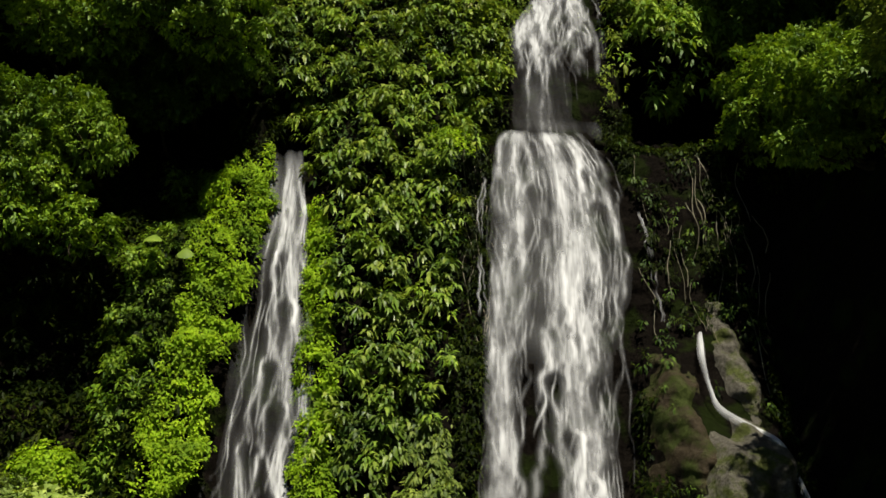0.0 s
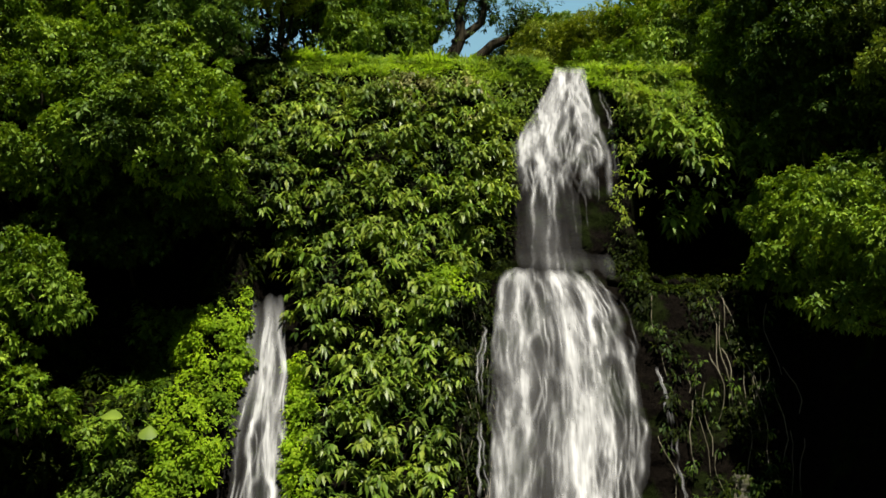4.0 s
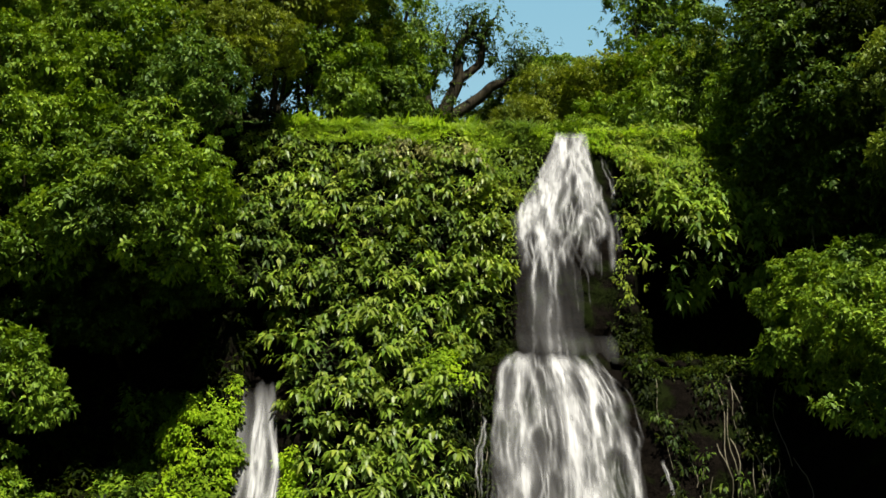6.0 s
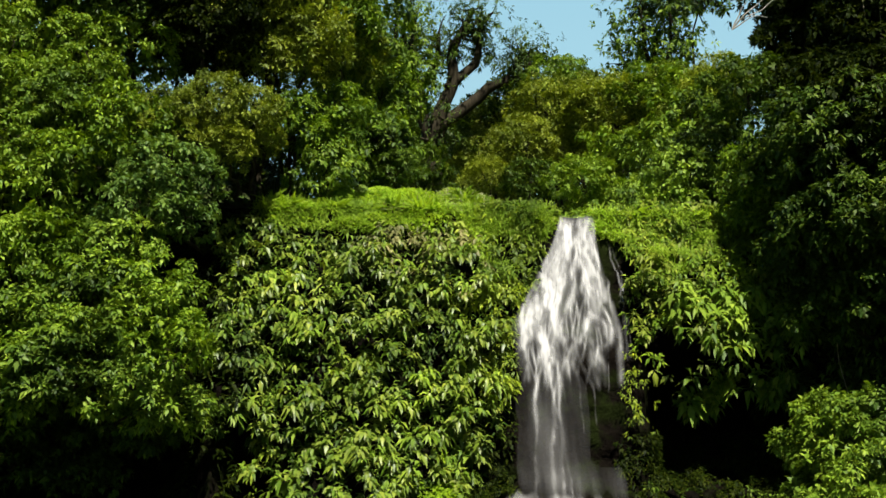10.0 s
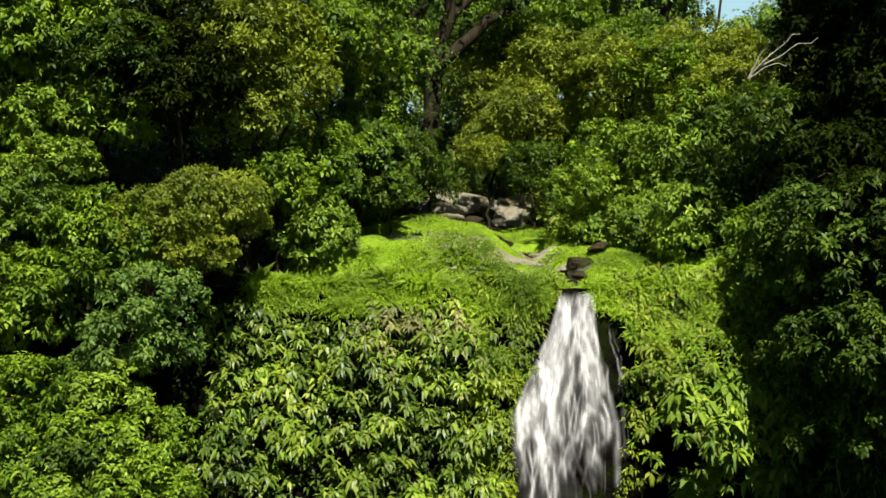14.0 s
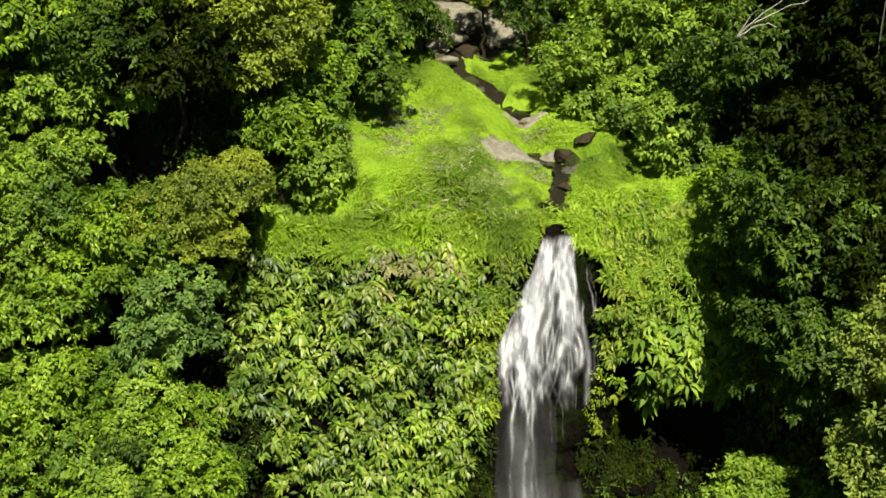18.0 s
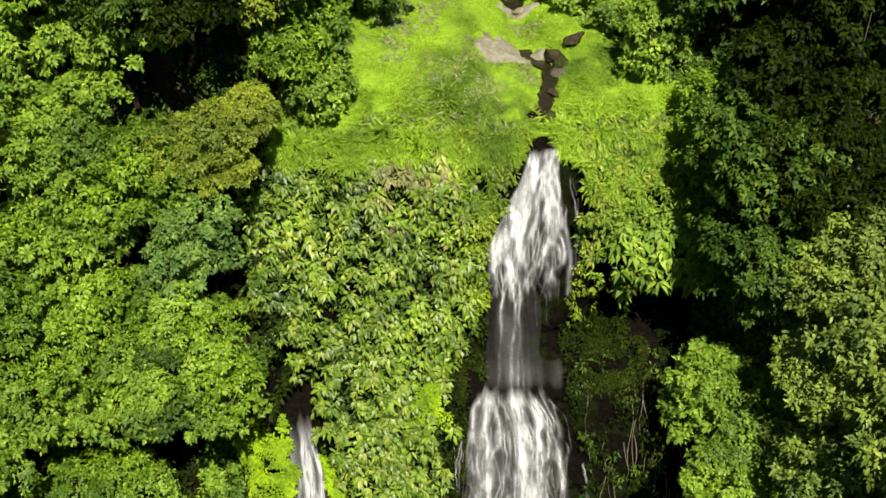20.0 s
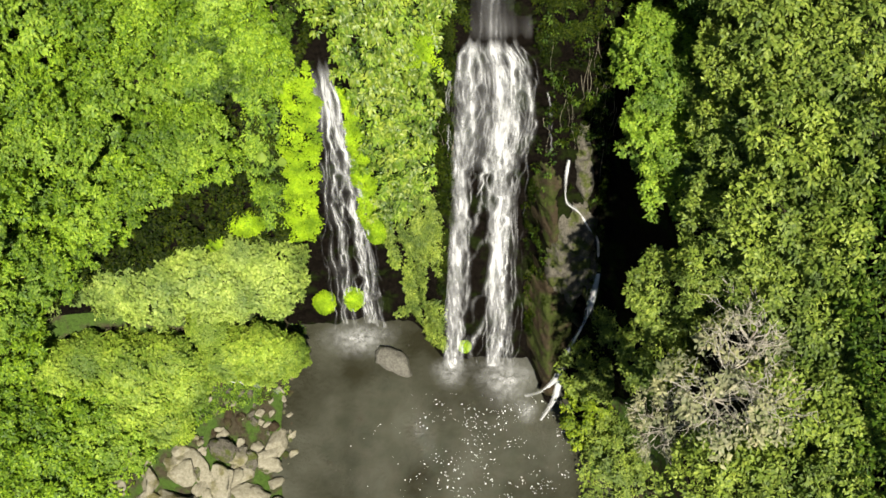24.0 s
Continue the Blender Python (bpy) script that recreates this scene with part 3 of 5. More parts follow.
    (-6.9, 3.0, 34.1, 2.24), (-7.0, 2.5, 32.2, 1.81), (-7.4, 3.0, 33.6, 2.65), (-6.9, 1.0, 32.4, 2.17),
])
planted("b", [
    (-6.7, -4.0, 26.1, 1.30), (-7.3, -4.6, 24.8, 1.25), (-6.2, -4.4, 24.6, 0.85),
])
# plants of the shaded recess; its shade is painted into the d leaves
planted("g", [
    (-2.5, 9.0, 38.1, 3.04), (-1.2, 14.0, 32.9, 2.10), (-1.0, 8.0, 30.4, 1.57), (-1.2, 14.0, 34.9, 2.56), (-0.5, 12.0, 33.2, 1.56),
    (-1.4, 9.0, 31.3, 1.70), (-1.9, 18.0, 36.9, 2.50), (-15.9, -7.4, 18.4, 1.60),
])
planted("o", [
    (-2.4, 8.0, 34.4, 2.18),
])
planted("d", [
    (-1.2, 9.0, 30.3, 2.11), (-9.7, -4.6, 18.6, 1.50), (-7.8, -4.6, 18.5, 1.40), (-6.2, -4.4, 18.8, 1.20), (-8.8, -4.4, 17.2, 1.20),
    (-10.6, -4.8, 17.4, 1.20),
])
# woods behind the shelf
planted("g", [
    (9.0, 22.0, 37.8, 1.90), (1.3, 55.0, 42.6, 4.62), (8.6, 56.0, 42.4, 4.45), (16.6, 57.0, 43.1, 4.79), (6.4, 50.0, 38.1, 4.36),
    (2.9, 48.0, 37.1, 4.04), (14.5, 52.0, 38.9, 4.28), (16.1, 32.0, 48.7, 1.99), (19.9, 32.0, 47.2, 1.60), (12.2, 20.0, 35.8, 2.50),
])
planted("o", [
    (6.6, 27.0, 36.6, 2.30), (5.2, 25.0, 33.6, 2.20), (4.5, 32.0, 34.0, 2.59), (7.3, 24.0, 33.3, 2.45), (5.6, 25.0, 32.4, 1.86),
    (12.6, 58.0, 41.8, 4.80), (9.7, 24.0, 36.0, 2.50),
])
planted("d", [
    (6.7, 27.0, 36.6, 2.74), (2.8, 34.0, 37.3, 3.02), (3.3, 29.0, 30.9, 1.98), (5.0, 58.0, 42.1, 4.77), (20.0, 55.0, 41.9, 4.72),
    (10.3, 50.0, 37.8, 4.16), (18.6, 33.0, 49.1, 2.23), (17.2, 32.0, 46.5, 1.78),
])
# bushes round the head of the shelf
planted("d", [
    (0.1, 7.0, 29.0, 1.10), (16.4, 14.0, 35.2, 1.80), (6.4, 13.0, 30.0, 1.26), (1.9, 13.0, 29.2, 1.12), (0.1, 12.0, 30.0, 1.99),
])
planted("o", [
    (5.2, 18.0, 31.0, 1.70), (8.0, 18.0, 34.6, 2.22), (8.3, 16.0, 31.8, 1.60), (10.5, 14.0, 33.3, 2.47), (14.8, 12.0, 34.2, 1.70),
    (13.8, 10.0, 32.6, 1.95), (13.0, 14.0, 35.0, 1.60), (10.1, 16.0, 34.5, 1.99), (15.2, 12.0, 34.6, 1.60), (4.6, 14.0, 30.4, 1.20),
    (6.5, 16.0, 32.6, 1.68), (14.8, 18.0, 35.2, 2.40),
])
planted("g", [
    (12.3, 12.0, 34.2, 1.70), (13.0, 9.0, 32.0, 1.63),
])
planted("l", [
    (11.9, 9.0, 30.9, 1.66), (10.0, 11.0, 30.5, 1.71), (8.2, 9.0, 29.1, 1.40), (9.9, 7.0, 28.0, 1.12), (10.1, 12.0, 28.3, 2.05),
    (11.7, 8.0, 28.7, 1.91), (8.7, 9.0, 27.4, 1.46),
])
planted("dk", [
    (18.0, 7.0, 36.5, 2.30),
])
# bushes along the pool's left bank
planted("p", [
    (-20.2, -11.0, 1.5, 1.83), (-17.9, -11.9, 1.5, 2.10), (-15.4, -12.4, 1.6, 2.22), (-12.9, -11.9, 2.0, 2.33), (-11.2, -12.9, 1.8, 1.69),
    (-13.3, -10.2, 2.4, 1.49), (-23.4, -12.3, 1.0, 1.49), (-10.5, -10.8, 2.6, 1.40), (-8.8, -11.9, 1.7, 2.25),
])
planted("m", [
    (-10.2, -15.9, -2.5, 1.91), (-8.4, -16.0, -3.0, 1.33), (-12.1, -16.0, -2.2, 1.62), (-13.1, -14.3, -0.8, 1.24), (-18.4, -16.8, -1.0, 2.06),
    (-20.6, -16.3, -0.5, 1.70), (-15.9, -16.3, -1.6, 1.77), (-22.7, -16.9, -0.6, 1.79), (-17.8, -17.9, -2.0, 2.22), (-15.1, -17.6, -2.6, 1.78),
    (-16.3, -19.6, -3.4, 1.72),
])
planted("g", [
    (-20.8, -18.2, -1.6, 2.24), (-24.3, -18.2, -0.6, 2.24), (-23.6, -20.9, -1.0, 2.98), (-23.6, -23.6, -1.4, 2.98), (-24.2, -15.9, 2.0, 2.19),
    (-21.9, -23.3, -2.4, 2.25),
])
planted("l", [
    (-20.8, -21.3, -2.0, 2.23), (-18.8, -20.6, -3.0, 1.87),
])
# trees of the gorge's right rim and slope
planted("l", [
    (11.1, 4.0, 28.4, 1.27), (13.6, -5.2, 17.9, 1.30), (14.8, -6.6, 17.0, 1.60), (11.4, 4.0, 27.3, 1.34), (13.4, -6.2, 18.7, 1.36),
    (12.5, -5.8, 18.1, 1.09), (14.1, -7.0, 17.5, 1.43), (13.0, -6.2, 16.6, 1.07), (12.0, -5.4, 16.7, 0.82), (14.3, -7.5, 19.1, 1.25),
    (12.9, -6.4, 18.6, 1.43), (13.1, -9.3, 17.0, 1.77), (13.6, -10.6, 16.8, 1.50), (13.5, -12.8, 15.8, 1.50), (13.9, -8.3, 18.0, 1.42),
])
# the rim's dimmer light is put into the d leaf tone
planted("d", [
    (12.6, 5.0, 29.6, 1.53), (15.2, -5.0, 25.3, 1.67), (14.7, -5.5, 25.3, 2.01), (13.4, -3.5, 23.8, 1.17),
])
planted("d", [
    (13.7, 2.0, 27.2, 1.31),
])
# deep shade of the rim is painted into these near-black leaves
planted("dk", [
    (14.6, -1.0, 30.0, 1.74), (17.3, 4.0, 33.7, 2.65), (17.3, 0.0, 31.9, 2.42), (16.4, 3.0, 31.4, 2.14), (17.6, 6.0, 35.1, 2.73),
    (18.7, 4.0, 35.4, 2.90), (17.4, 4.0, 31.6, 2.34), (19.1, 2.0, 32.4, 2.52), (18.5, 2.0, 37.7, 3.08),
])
planted("d", [
    (13.4, 3.0, 31.4, 1.68),
])
planted("d", [
    (13.6, -3.0, 24.6, 1.51), (14.3, -4.0, 24.8, 1.49), (13.9, -4.0, 22.3, 1.47), (14.7, -5.0, 22.9, 1.45), (13.8, -5.0, 24.8, 1.58),
])
planted("dk", [
    (14.8, -4.0, 26.9, 1.61), (14.6, -4.0, 28.7, 1.44),
])
planted("d", [
    (13.1, -2.0, 26.8, 1.46), (13.2, -2.0, 28.2, 1.49), (13.8, -4.0, 27.2, 1.52),
])
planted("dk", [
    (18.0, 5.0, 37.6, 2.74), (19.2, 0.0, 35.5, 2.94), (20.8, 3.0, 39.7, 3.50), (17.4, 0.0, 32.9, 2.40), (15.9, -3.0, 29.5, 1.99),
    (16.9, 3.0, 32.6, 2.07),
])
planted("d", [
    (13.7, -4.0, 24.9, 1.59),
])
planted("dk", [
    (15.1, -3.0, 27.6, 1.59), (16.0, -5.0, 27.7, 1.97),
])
planted("d", [
    (14.1, -2.0, 26.6, 1.52), (14.2, -4.0, 28.3, 1.74),
])
planted("g", [
    (12.7, 0.0, 27.8, 1.23), (12.8, -1.0, 26.9, 1.15), (12.9, 6.0, 28.3, 1.62), (12.9, 0.0, 26.4, 1.26), (13.2, -1.0, 26.1, 1.40),
])
planted("h", [
    (15.3, -7.0, 24.9, 1.52), (16.7, -7.0, 26.2, 1.97), (17.7, -9.0, 25.0, 2.19), (16.3, -8.0, 22.4, 2.06), (16.4, -9.5, 19.2, 2.38),
    (18.0, -11.0, 21.7, 2.26), (16.7, -12.0, 17.2, 2.40), (18.7, -13.0, 18.0, 2.38), (16.0, -9.4, 22.4, 2.00), (17.7, -9.6, 25.0, 2.57),
    (19.5, -11.3, 26.0, 2.52), (16.0, -12.3, 20.4, 2.00), (17.5, -13.3, 24.0, 2.53), (19.8, -14.9, 25.0, 2.50), (15.4, -15.3, 18.6, 2.00),
    (16.8, -16.7, 22.0, 2.43), (19.2, -18.2, 23.0, 2.52), (12.8, -18.1, 15.0, 2.11), (14.8, -18.4, 18.0, 2.01), (17.2, -19.7, 20.0, 2.35),
])
planted("h", [
    (19.9, -21.1, 21.0, 2.46), (17.4, -23.5, 19.0, 2.49), (19.6, -24.8, 20.0, 2.60), (17.0, -26.7, 17.0, 2.55), (19.5, -27.9, 18.0, 2.40),
    (14.4, -26.6, 15.0, 2.20),
])
planted("dead", [
    (14.2, -23.6, 19.0, 2.83),
])
# bushes of the right shore
planted("h", [
    (12.7, -20.8, 12.0, 2.04), (11.2, -18.3, -2.0, 1.90), (12.4, -23.4, -2.6, 2.00), (12.6, -16.0, 0.6, 1.50),
])
planted("y", [
    (10.9, -21.0, -3.4, 1.70),
])
planted("dead", [
    (12.4, -24.1, 13.0, 1.71),
])

# ---- falling water ----
MAIN_TOP = ([17.0, 17.3, 20.5, 22, 23.5, 24.5, 26.1], [3.9, 3.95, 4.0, 4.1, 4.8, 5.3, 5.8], [6.9, 6.95, 7.25, 7.35, 7.1, 6.9, 6.75])
MAIN_LOW = ([-5.6, 0, 4.4, 9, 12, 14.2, 15.2, 16.0, 16.5, 17.2], [1.75, 2.2, 2.75, 2.95, 3.1, 3.2, 3.25, 3.35, 3.45, 3.8], [6.5, 6.75, 6.85, 7.3, 7.75, 7.7, 7.4, 7.0, 6.6, 6.2])
SMALL = ([-5.6, 0, 3.9, 7, 10.6, 13, 15.6, 16.2], [-5.5, -5.3, -5.2, -4.95, -4.65, -4.5, -4.3, -4.1], [-2.0, -2.15, -2.3, -2.5, -2.9, -3.2, -3.5, -3.75])


def water_y(x, z, off):
    """Water clings to the rock but takes the inner corners in a curve."""
    near = [cliff_y(x, z + d, 0.25) for d in (-0.5, 0, 0.5)]
    return np.minimum(np.minimum(near[0], near[1]), near[2] + 0.15) - off - 0.12


def soften(a, n, axis):
    """A running mean over 2n+1 cells, twice."""
    k = np.ones(2 * n + 1) / (2 * n + 1)
    for _ in range(2):
        a = np.apply_along_axis(lambda v: np.convolve(v, k, "same"), axis, a)
    return a


def pour(outline, zs, seed, starts, rocks, wander, loss, threads, width):
    """Threads of water run down the rock: they gather in grooves, part round bulges, and leave dry pockets beneath them."""
    rng = np.random.default_rng(seed)
    zz, left, right = outline
    share = np.array([s[2] for s in starts])
    pick = rng.choice(len(starts), threads, p=share / share.sum())
    home = np.clip(np.array([s[0] for s in starts])[pick] + np.array([s[1] for s in starts])[pick] * rng.normal(size=threads), -0.01, 1.01)
    u, fate, phase = home.copy(), rng.random(threads), rng.uniform(0, 60, threads)
    wide = rng.uniform(*width, threads)
    dz = zs[0] - zs[1]
    flow = np.zeros((len(zs), len(COLS)))
    for k, z in enumerate(zs):
        l, w = np.interp(z, zz, left), np.interp(z, zz, right) - np.interp(z, zz, left)
        x = l + u * w
        x = x + wander(z) * dz * (rough2(x * 1.3 + seed, 0.55 * z + 0.1 * phase, 0.4) + 0.7 * rough2(phase * 3, 1.3 * z, 0.4)) + (home - u) * w * 0.3 * dz
        for ru, rz, rad in rocks:
            if rz <= z < rz + rad:
                ox = l + ru * w
                half = rad * math.sqrt(1 - ((z - rz) / rad) ** 2)
                d = x - ox
                x = np.where(np.abs(d) < half, ox + np.where(d < 0, -1, 1) * half * (1 + 0.15 * fate), x)
        u = np.clip((x - l) / w, -0.04, 1.04)
        bright = np.clip(0.6 + 0.7 * rough2(phase, z * 0.8 + phase, 0.5), 0.1, 1.2)
        bright = bright * np.clip((fate - loss(u, z)) / 0.12, 0, 1)
        swell = wide * (0.8 + 0.45 * rough2(phase + 9, z * 0.6, 0.5))
        gx = l + COLS * w
        flow[k] = (bright * np.exp(-(((gx[:, None] - x) / np.maximum(swell, 0.012)) ** 2))).sum(1)
    return flow


COLS = np.linspace(-0.08, 1.08, 220)


def fall_sheet(name, label, outline, z0, z1, parent, seed, starts, rocks, wander, loss, threads, width, veil, off=0.3, straight=None, fade=0.15, foot=0.0):
    """One tier of falling water: a sheet over the rock, a thin veil with brighter threads and bare pockets."""
    zs = np.arange(z1, z0, -0.06)
    zf = np.linspace(min(outline[0]), max(outline[0]), 240)
    ragged = 0.07 * min(1.0, threads / 20)
    l = np.interp(zf, outline[0], outline[1]) + ragged * rough2(zf * 0.7 + seed, 0 * zf, 0.5)
    r = np.interp(zf, outline[0], outline[2]) + ragged * rough2(zf * 0.7 + 31 + seed, 0 * zf, 0.5)
    outline = (zf, l, r)
    l, r = np.interp(zs, zf, l), np.interp(zs, zf, r)
    U, Z = np.meshgrid(COLS, zs)
    X = l[:, None] + U * (r - l)[:, None]
    flow = soften(pour(outline, zs, seed, starts, rocks, wander, loss, threads, width), 1, 0)
    spread = soften(soften(flow, 6, 1), 4, 0)
    flow = flow * np.clip(0.62 + 0.75 * rough2(X * 1.5 + seed, Z * 0.75, 0.4) + 0.35 * rough2(X * 2 + seed, Z * 1.2, 0.16), 0.06, 1.5)
    thin = np.clip(0.26 * veil(U, Z) * (0.75 + 0.6 * rough2(X * 1.1 + seed, Z * 0.3, 0.45)) * (0.55 + 0.45 * np.minimum(spread * 1.4, 1.2)), 0, 0.85)
    body = 1 - (1 - thin) * np.exp(-0.62 * flow - 0.1 * spread)
    body *= smooth(-0.07, 0.02, U) * (1 - smooth(0.98, 1.07, U)) * np.clip((z1 - Z - 0.3 * fade * (1 + rough2(X * 3 + seed, 0 * X, 0.5))) / fade, 0, 1)
    if foot:
        body *= smooth(z0, z0 + foot, Z + 0.25 * foot * rough2(X * 2 + seed, 0 * X, 0.4))
    Y = water_y(X, Z, off) if straight is None else water_y(X, np.maximum(Z, straight), off) - 0.45 * (1 - smooth(17, 20.5, Z)) - 1.0 * (1 - smooth(16.6, 18.2, Z))
    Y = np.minimum(soften(Y, 2, 1), cliff_y(X, Z) - 0.08 if straight is None else np.where(Z > straight + 0.5, cliff_y(X, Z) - 0.08, 9)) - 0.05 * soften(body, 3, 1)
    n, m = U.shape
    a = np.arange(n * m).reshape(n, m)
    F = np.stack([a[:-1, 4:-5], a[:-1, 5:-4], a[1:, 5:-4], a[1:, 4:-5]], -1).reshape(-1, 4)
    bare = body.ravel()[F].max(1) < 0.015
    me = mesh_of(name, np.stack([X, Y, Z], -1).reshape(-1, 3), F[~bare], VEIL, True, np.stack([X, Z], -1).reshape(-1, 2), body.ravel())
    return part(name, me, parent, label)


def pebbles(n, seed, u, z, rad):
    rng = np.random.default_rng(seed)
    return [(rng.uniform(*u), rng.uniform(*z), rng.uniform(*rad)) for _ in range(n)]


main_fall = thing("main_waterfall", "tall white two-tiered waterfall over dark rock", "waterfall", (0, 0, 0))
fall_sheet("upper_fall", "upper tier, white strands sliding from a narrow lip", MAIN_TOP, 16.5, 26.1, main_fall, 101,
           [(0.12, 0.1, 0.36), (0.32, 0.12, 0.26), (0.52, 0.12, 0.14), (0.74, 0.1, 0.14), (0.93, 0.05, 0.10)],
           [(0.5, 24.6, 0.22), (0.62, 23.9, 0.2), (0.45, 23.3, 0.2), (0.66, 23.0, 0.26), (0.82, 23.6, 0.18), (0.55, 22.3, 0.2), (0.78, 22.0, 0.28), (0.93, 22.7, 0.2), (0.66, 21.4, 0.24), (0.9, 21.2, 0.25), (0.16, 21.3, 0.32), (0.42, 21.2, 0.18)] + pebbles(30, 5, (0.1, 1.0), (20.4, 25.6), (0.08, 0.2)),
           lambda z: 0.4 * smooth(19.8, 21.2, z) + 0.05, lambda u, z: 0.86 * (1 - smooth(19.4, 21.8, z)) + 0.25 * smooth(0.5, 0.75, u) * (1 - smooth(19, 21.8, z)), 52, (0.025, 0.11),
           lambda U, Z: 0.55 * smooth(20.4, 22.4, Z) * (1 - smooth(0.3, 0.62, U)) + 0.16 * smooth(21, 23, Z) + 0.34 * (1 - smooth(19, 21.5, Z)) * (1 - 0.85 * smooth(0.45, 0.8, U)) + 0.5 * (1 - smooth(16.8, 17.9, Z)), 0.28, straight=17.9, fade=0.5, foot=1.0)
fall_sheet("lower_fall", "broad lower tier fanning out below the ledge", MAIN_LOW, -5.5, 17.0, main_fall, 105,
           [(0.08, 0.05, 0.24), (0.2, 0.08, 0.13), (0.42, 0.1, 0.2), (0.6, 0.1, 0.2), (0.76, 0.08, 0.13), (0.93, 0.05, 0.10)],
           [(0.3, 16.2, 0.2), (0.62, 16.1, 0.22), (0.8, 15.7, 0.24), (0.2, 15.5, 0.3), (0.72, 15.0, 0.26), (0.9, 14.6, 0.3), (0.27, 14.2, 0.3), (0.62, 14.6, 0.14), (0.76, 13.6, 0.34), (0.92, 12.8, 0.3), (0.28, 12.4, 0.3), (0.86, 11.6, 0.3), (0.14, 11.4, 0.2), (0.34, 10.6, 0.24), (0.8, 9.9, 0.3), (0.5, 9.6, 0.24), (0.3, 8.6, 0.3), (0.62, 8.8, 0.2), (0.16, 8.0, 0.24), (0.46, 7.4, 0.4), (0.74, 7.4, 0.34), (0.9, 7.0, 0.3), (0.3, 6.2, 0.3), (0.56, 5.6, 0.34)] + [(0.42, 4.4, 0.42), (0.7, 4.2, 0.28), (0.86, 4.2, 0.3), (0.5, 2.4, 0.5), (0.2, 2.2, 0.2), (0.78, 1.6, 0.22), (0.48, -0.8, 0.6), (0.5, -3.2, 0.6)] + pebbles(36, 6, (0.04, 1.0), (0, 16.6), (0.08, 0.2)),
           lambda z: 0.3 + 0.25 * (1 - smooth(6, 10, z)), lambda u, z: 0.65 * (1 - smooth(6.5, 10.5, z)) * (u > 0.8) + 0.35 * (1 - smooth(10, 15, z)) * (u > 0.84) + 0.75 * (1 - smooth(4, 9, z)) * hump(u, 0.24, 0.58, 0.05), 60, (0.02, 0.11),
           lambda U, Z: smooth(7.5, 10, Z) * (0.4 * hump(U, 0.0, 0.72, 0.08) + 0.35 * hump(U, 0.36, 0.64, 0.1) * (1 - smooth(14.8, 16, Z)) + 0.06) + (1 - smooth(7.5, 10, Z)) * (0.55 * hump(U, 0.02, 0.16, 0.05) + 0.45 * hump(U, 0.56, 0.76, 0.05) + 0.03), 0.3, fade=0.4)
fall_sheet("inner_veil", "thinner strands close to the rock of the lower tier", MAIN_LOW, -5.5, 16.6, main_fall, 215,
           [(0.1, 0.07, 0.22), (0.35, 0.14, 0.25), (0.6, 0.14, 0.3), (0.85, 0.1, 0.23)], pebbles(60, 16, (0.02, 1.0), (-2, 16), (0.08, 0.24)),
           lambda z: 0.45, lambda u, z: 0.7 * (1 - smooth(4, 9, z)) * hump(u, 0.24, 0.58, 0.05) + 0.5 * (1 - smooth(6, 10, z)) * (u > 0.8), 46, (0.014, 0.035), lambda U, Z: 0.0 * U, 0.18)
fall_sheet("inner_film", "fine strands close to the rock of the upper tier", MAIN_TOP, 18.6, 26.0, main_fall, 216,
           [(0.15, 0.1, 0.34), (0.45, 0.15, 0.28), (0.8, 0.12, 0.38)], pebbles(40, 17, (0.02, 1.0), (20, 25.5), (0.08, 0.22)),
           lambda z: 0.45, lambda u, z: 0.92 * (1 - smooth(19.5, 22.5, z)), 40, (0.014, 0.035), lambda U, Z: 0.0 * U, 0.2)
for n, (x0, x1, x2, z0, z1) in enumerate(((7.25, 7.6, 7.65, 25.6, 20.9), (7.15, 7.3, 7.45, 25.2, 21.6), (8.0, 8.2, 8.3, 13.6, 9.4), (2.75, 2.7, 2.65, 14.8, 9.4))):
    zs = np.linspace(z1, z0, 60)
    t = (z0 - zs) / (z0 - z1)
    mid = np.interp(t, [0, 0.5, 1], [x0, x1, x2]) + 0.07 * rough2(zs * 3 + n, 0 * zs, 0.5)
    fall_sheet("side_thread", "broken thread of water at the rim of the fall", (zs, mid - 0.15, mid + 0.15), z1, z0, main_fall, 300 + n, [(0.5, 0.1, 1.0)], [],
               lambda z: 0.15, lambda u, z, n=n: 0.9 * (rough2(z * 1.6 + 7 * n, 0.0, 0.5) > 0.1) + 0 * u, 3, (0.015, 0.03), lambda U, Z: 0.0 * U, 0.16)
small_fall = thing("small_waterfall", "slim white waterfall from a cleft in the cliff", "waterfall", (0, 0, 0))
fall_sheet("fall", "slim veil that frays into threads", SMALL, -5.5, 16.2, small_fall, 107,
           [(0.5, 0.16, 0.3), (0.2, 0.13, 0.38), (0.8, 0.13, 0.32)],
           [(0.55, 13.2, 0.12), (0.35, 12.2, 0.1), (0.55, 11.4, 0.22), (0.3, 10.4, 0.2), (0.62, 9.6, 0.3), (0.3, 8.8, 0.22), (0.75, 8.2, 0.22), (0.48, 7.6, 0.3), (0.2, 6.9, 0.16), (0.62, 6.2, 0.34), (0.8, 5.2, 0.2), (0.36, 5.0, 0.34), (0.58, 3.6, 0.3), (0.25, 3.2, 0.2), (0.84, 3.0, 0.2), (0.5, 1.6, 0.4), (0.3, -0.4, 0.3), (0.62, -1.4, 0.4), (0.45, -3.2, 0.4)] + pebbles(30, 8, (0.05, 0.95), (-4, 11.5), (0.06, 0.18)),
           lambda z: 0.3, lambda u, z: 0.3 * (1 - smooth(3, 8, z)) * (u > 0.42) * (u < 0.62), 24, (0.025, 0.06),
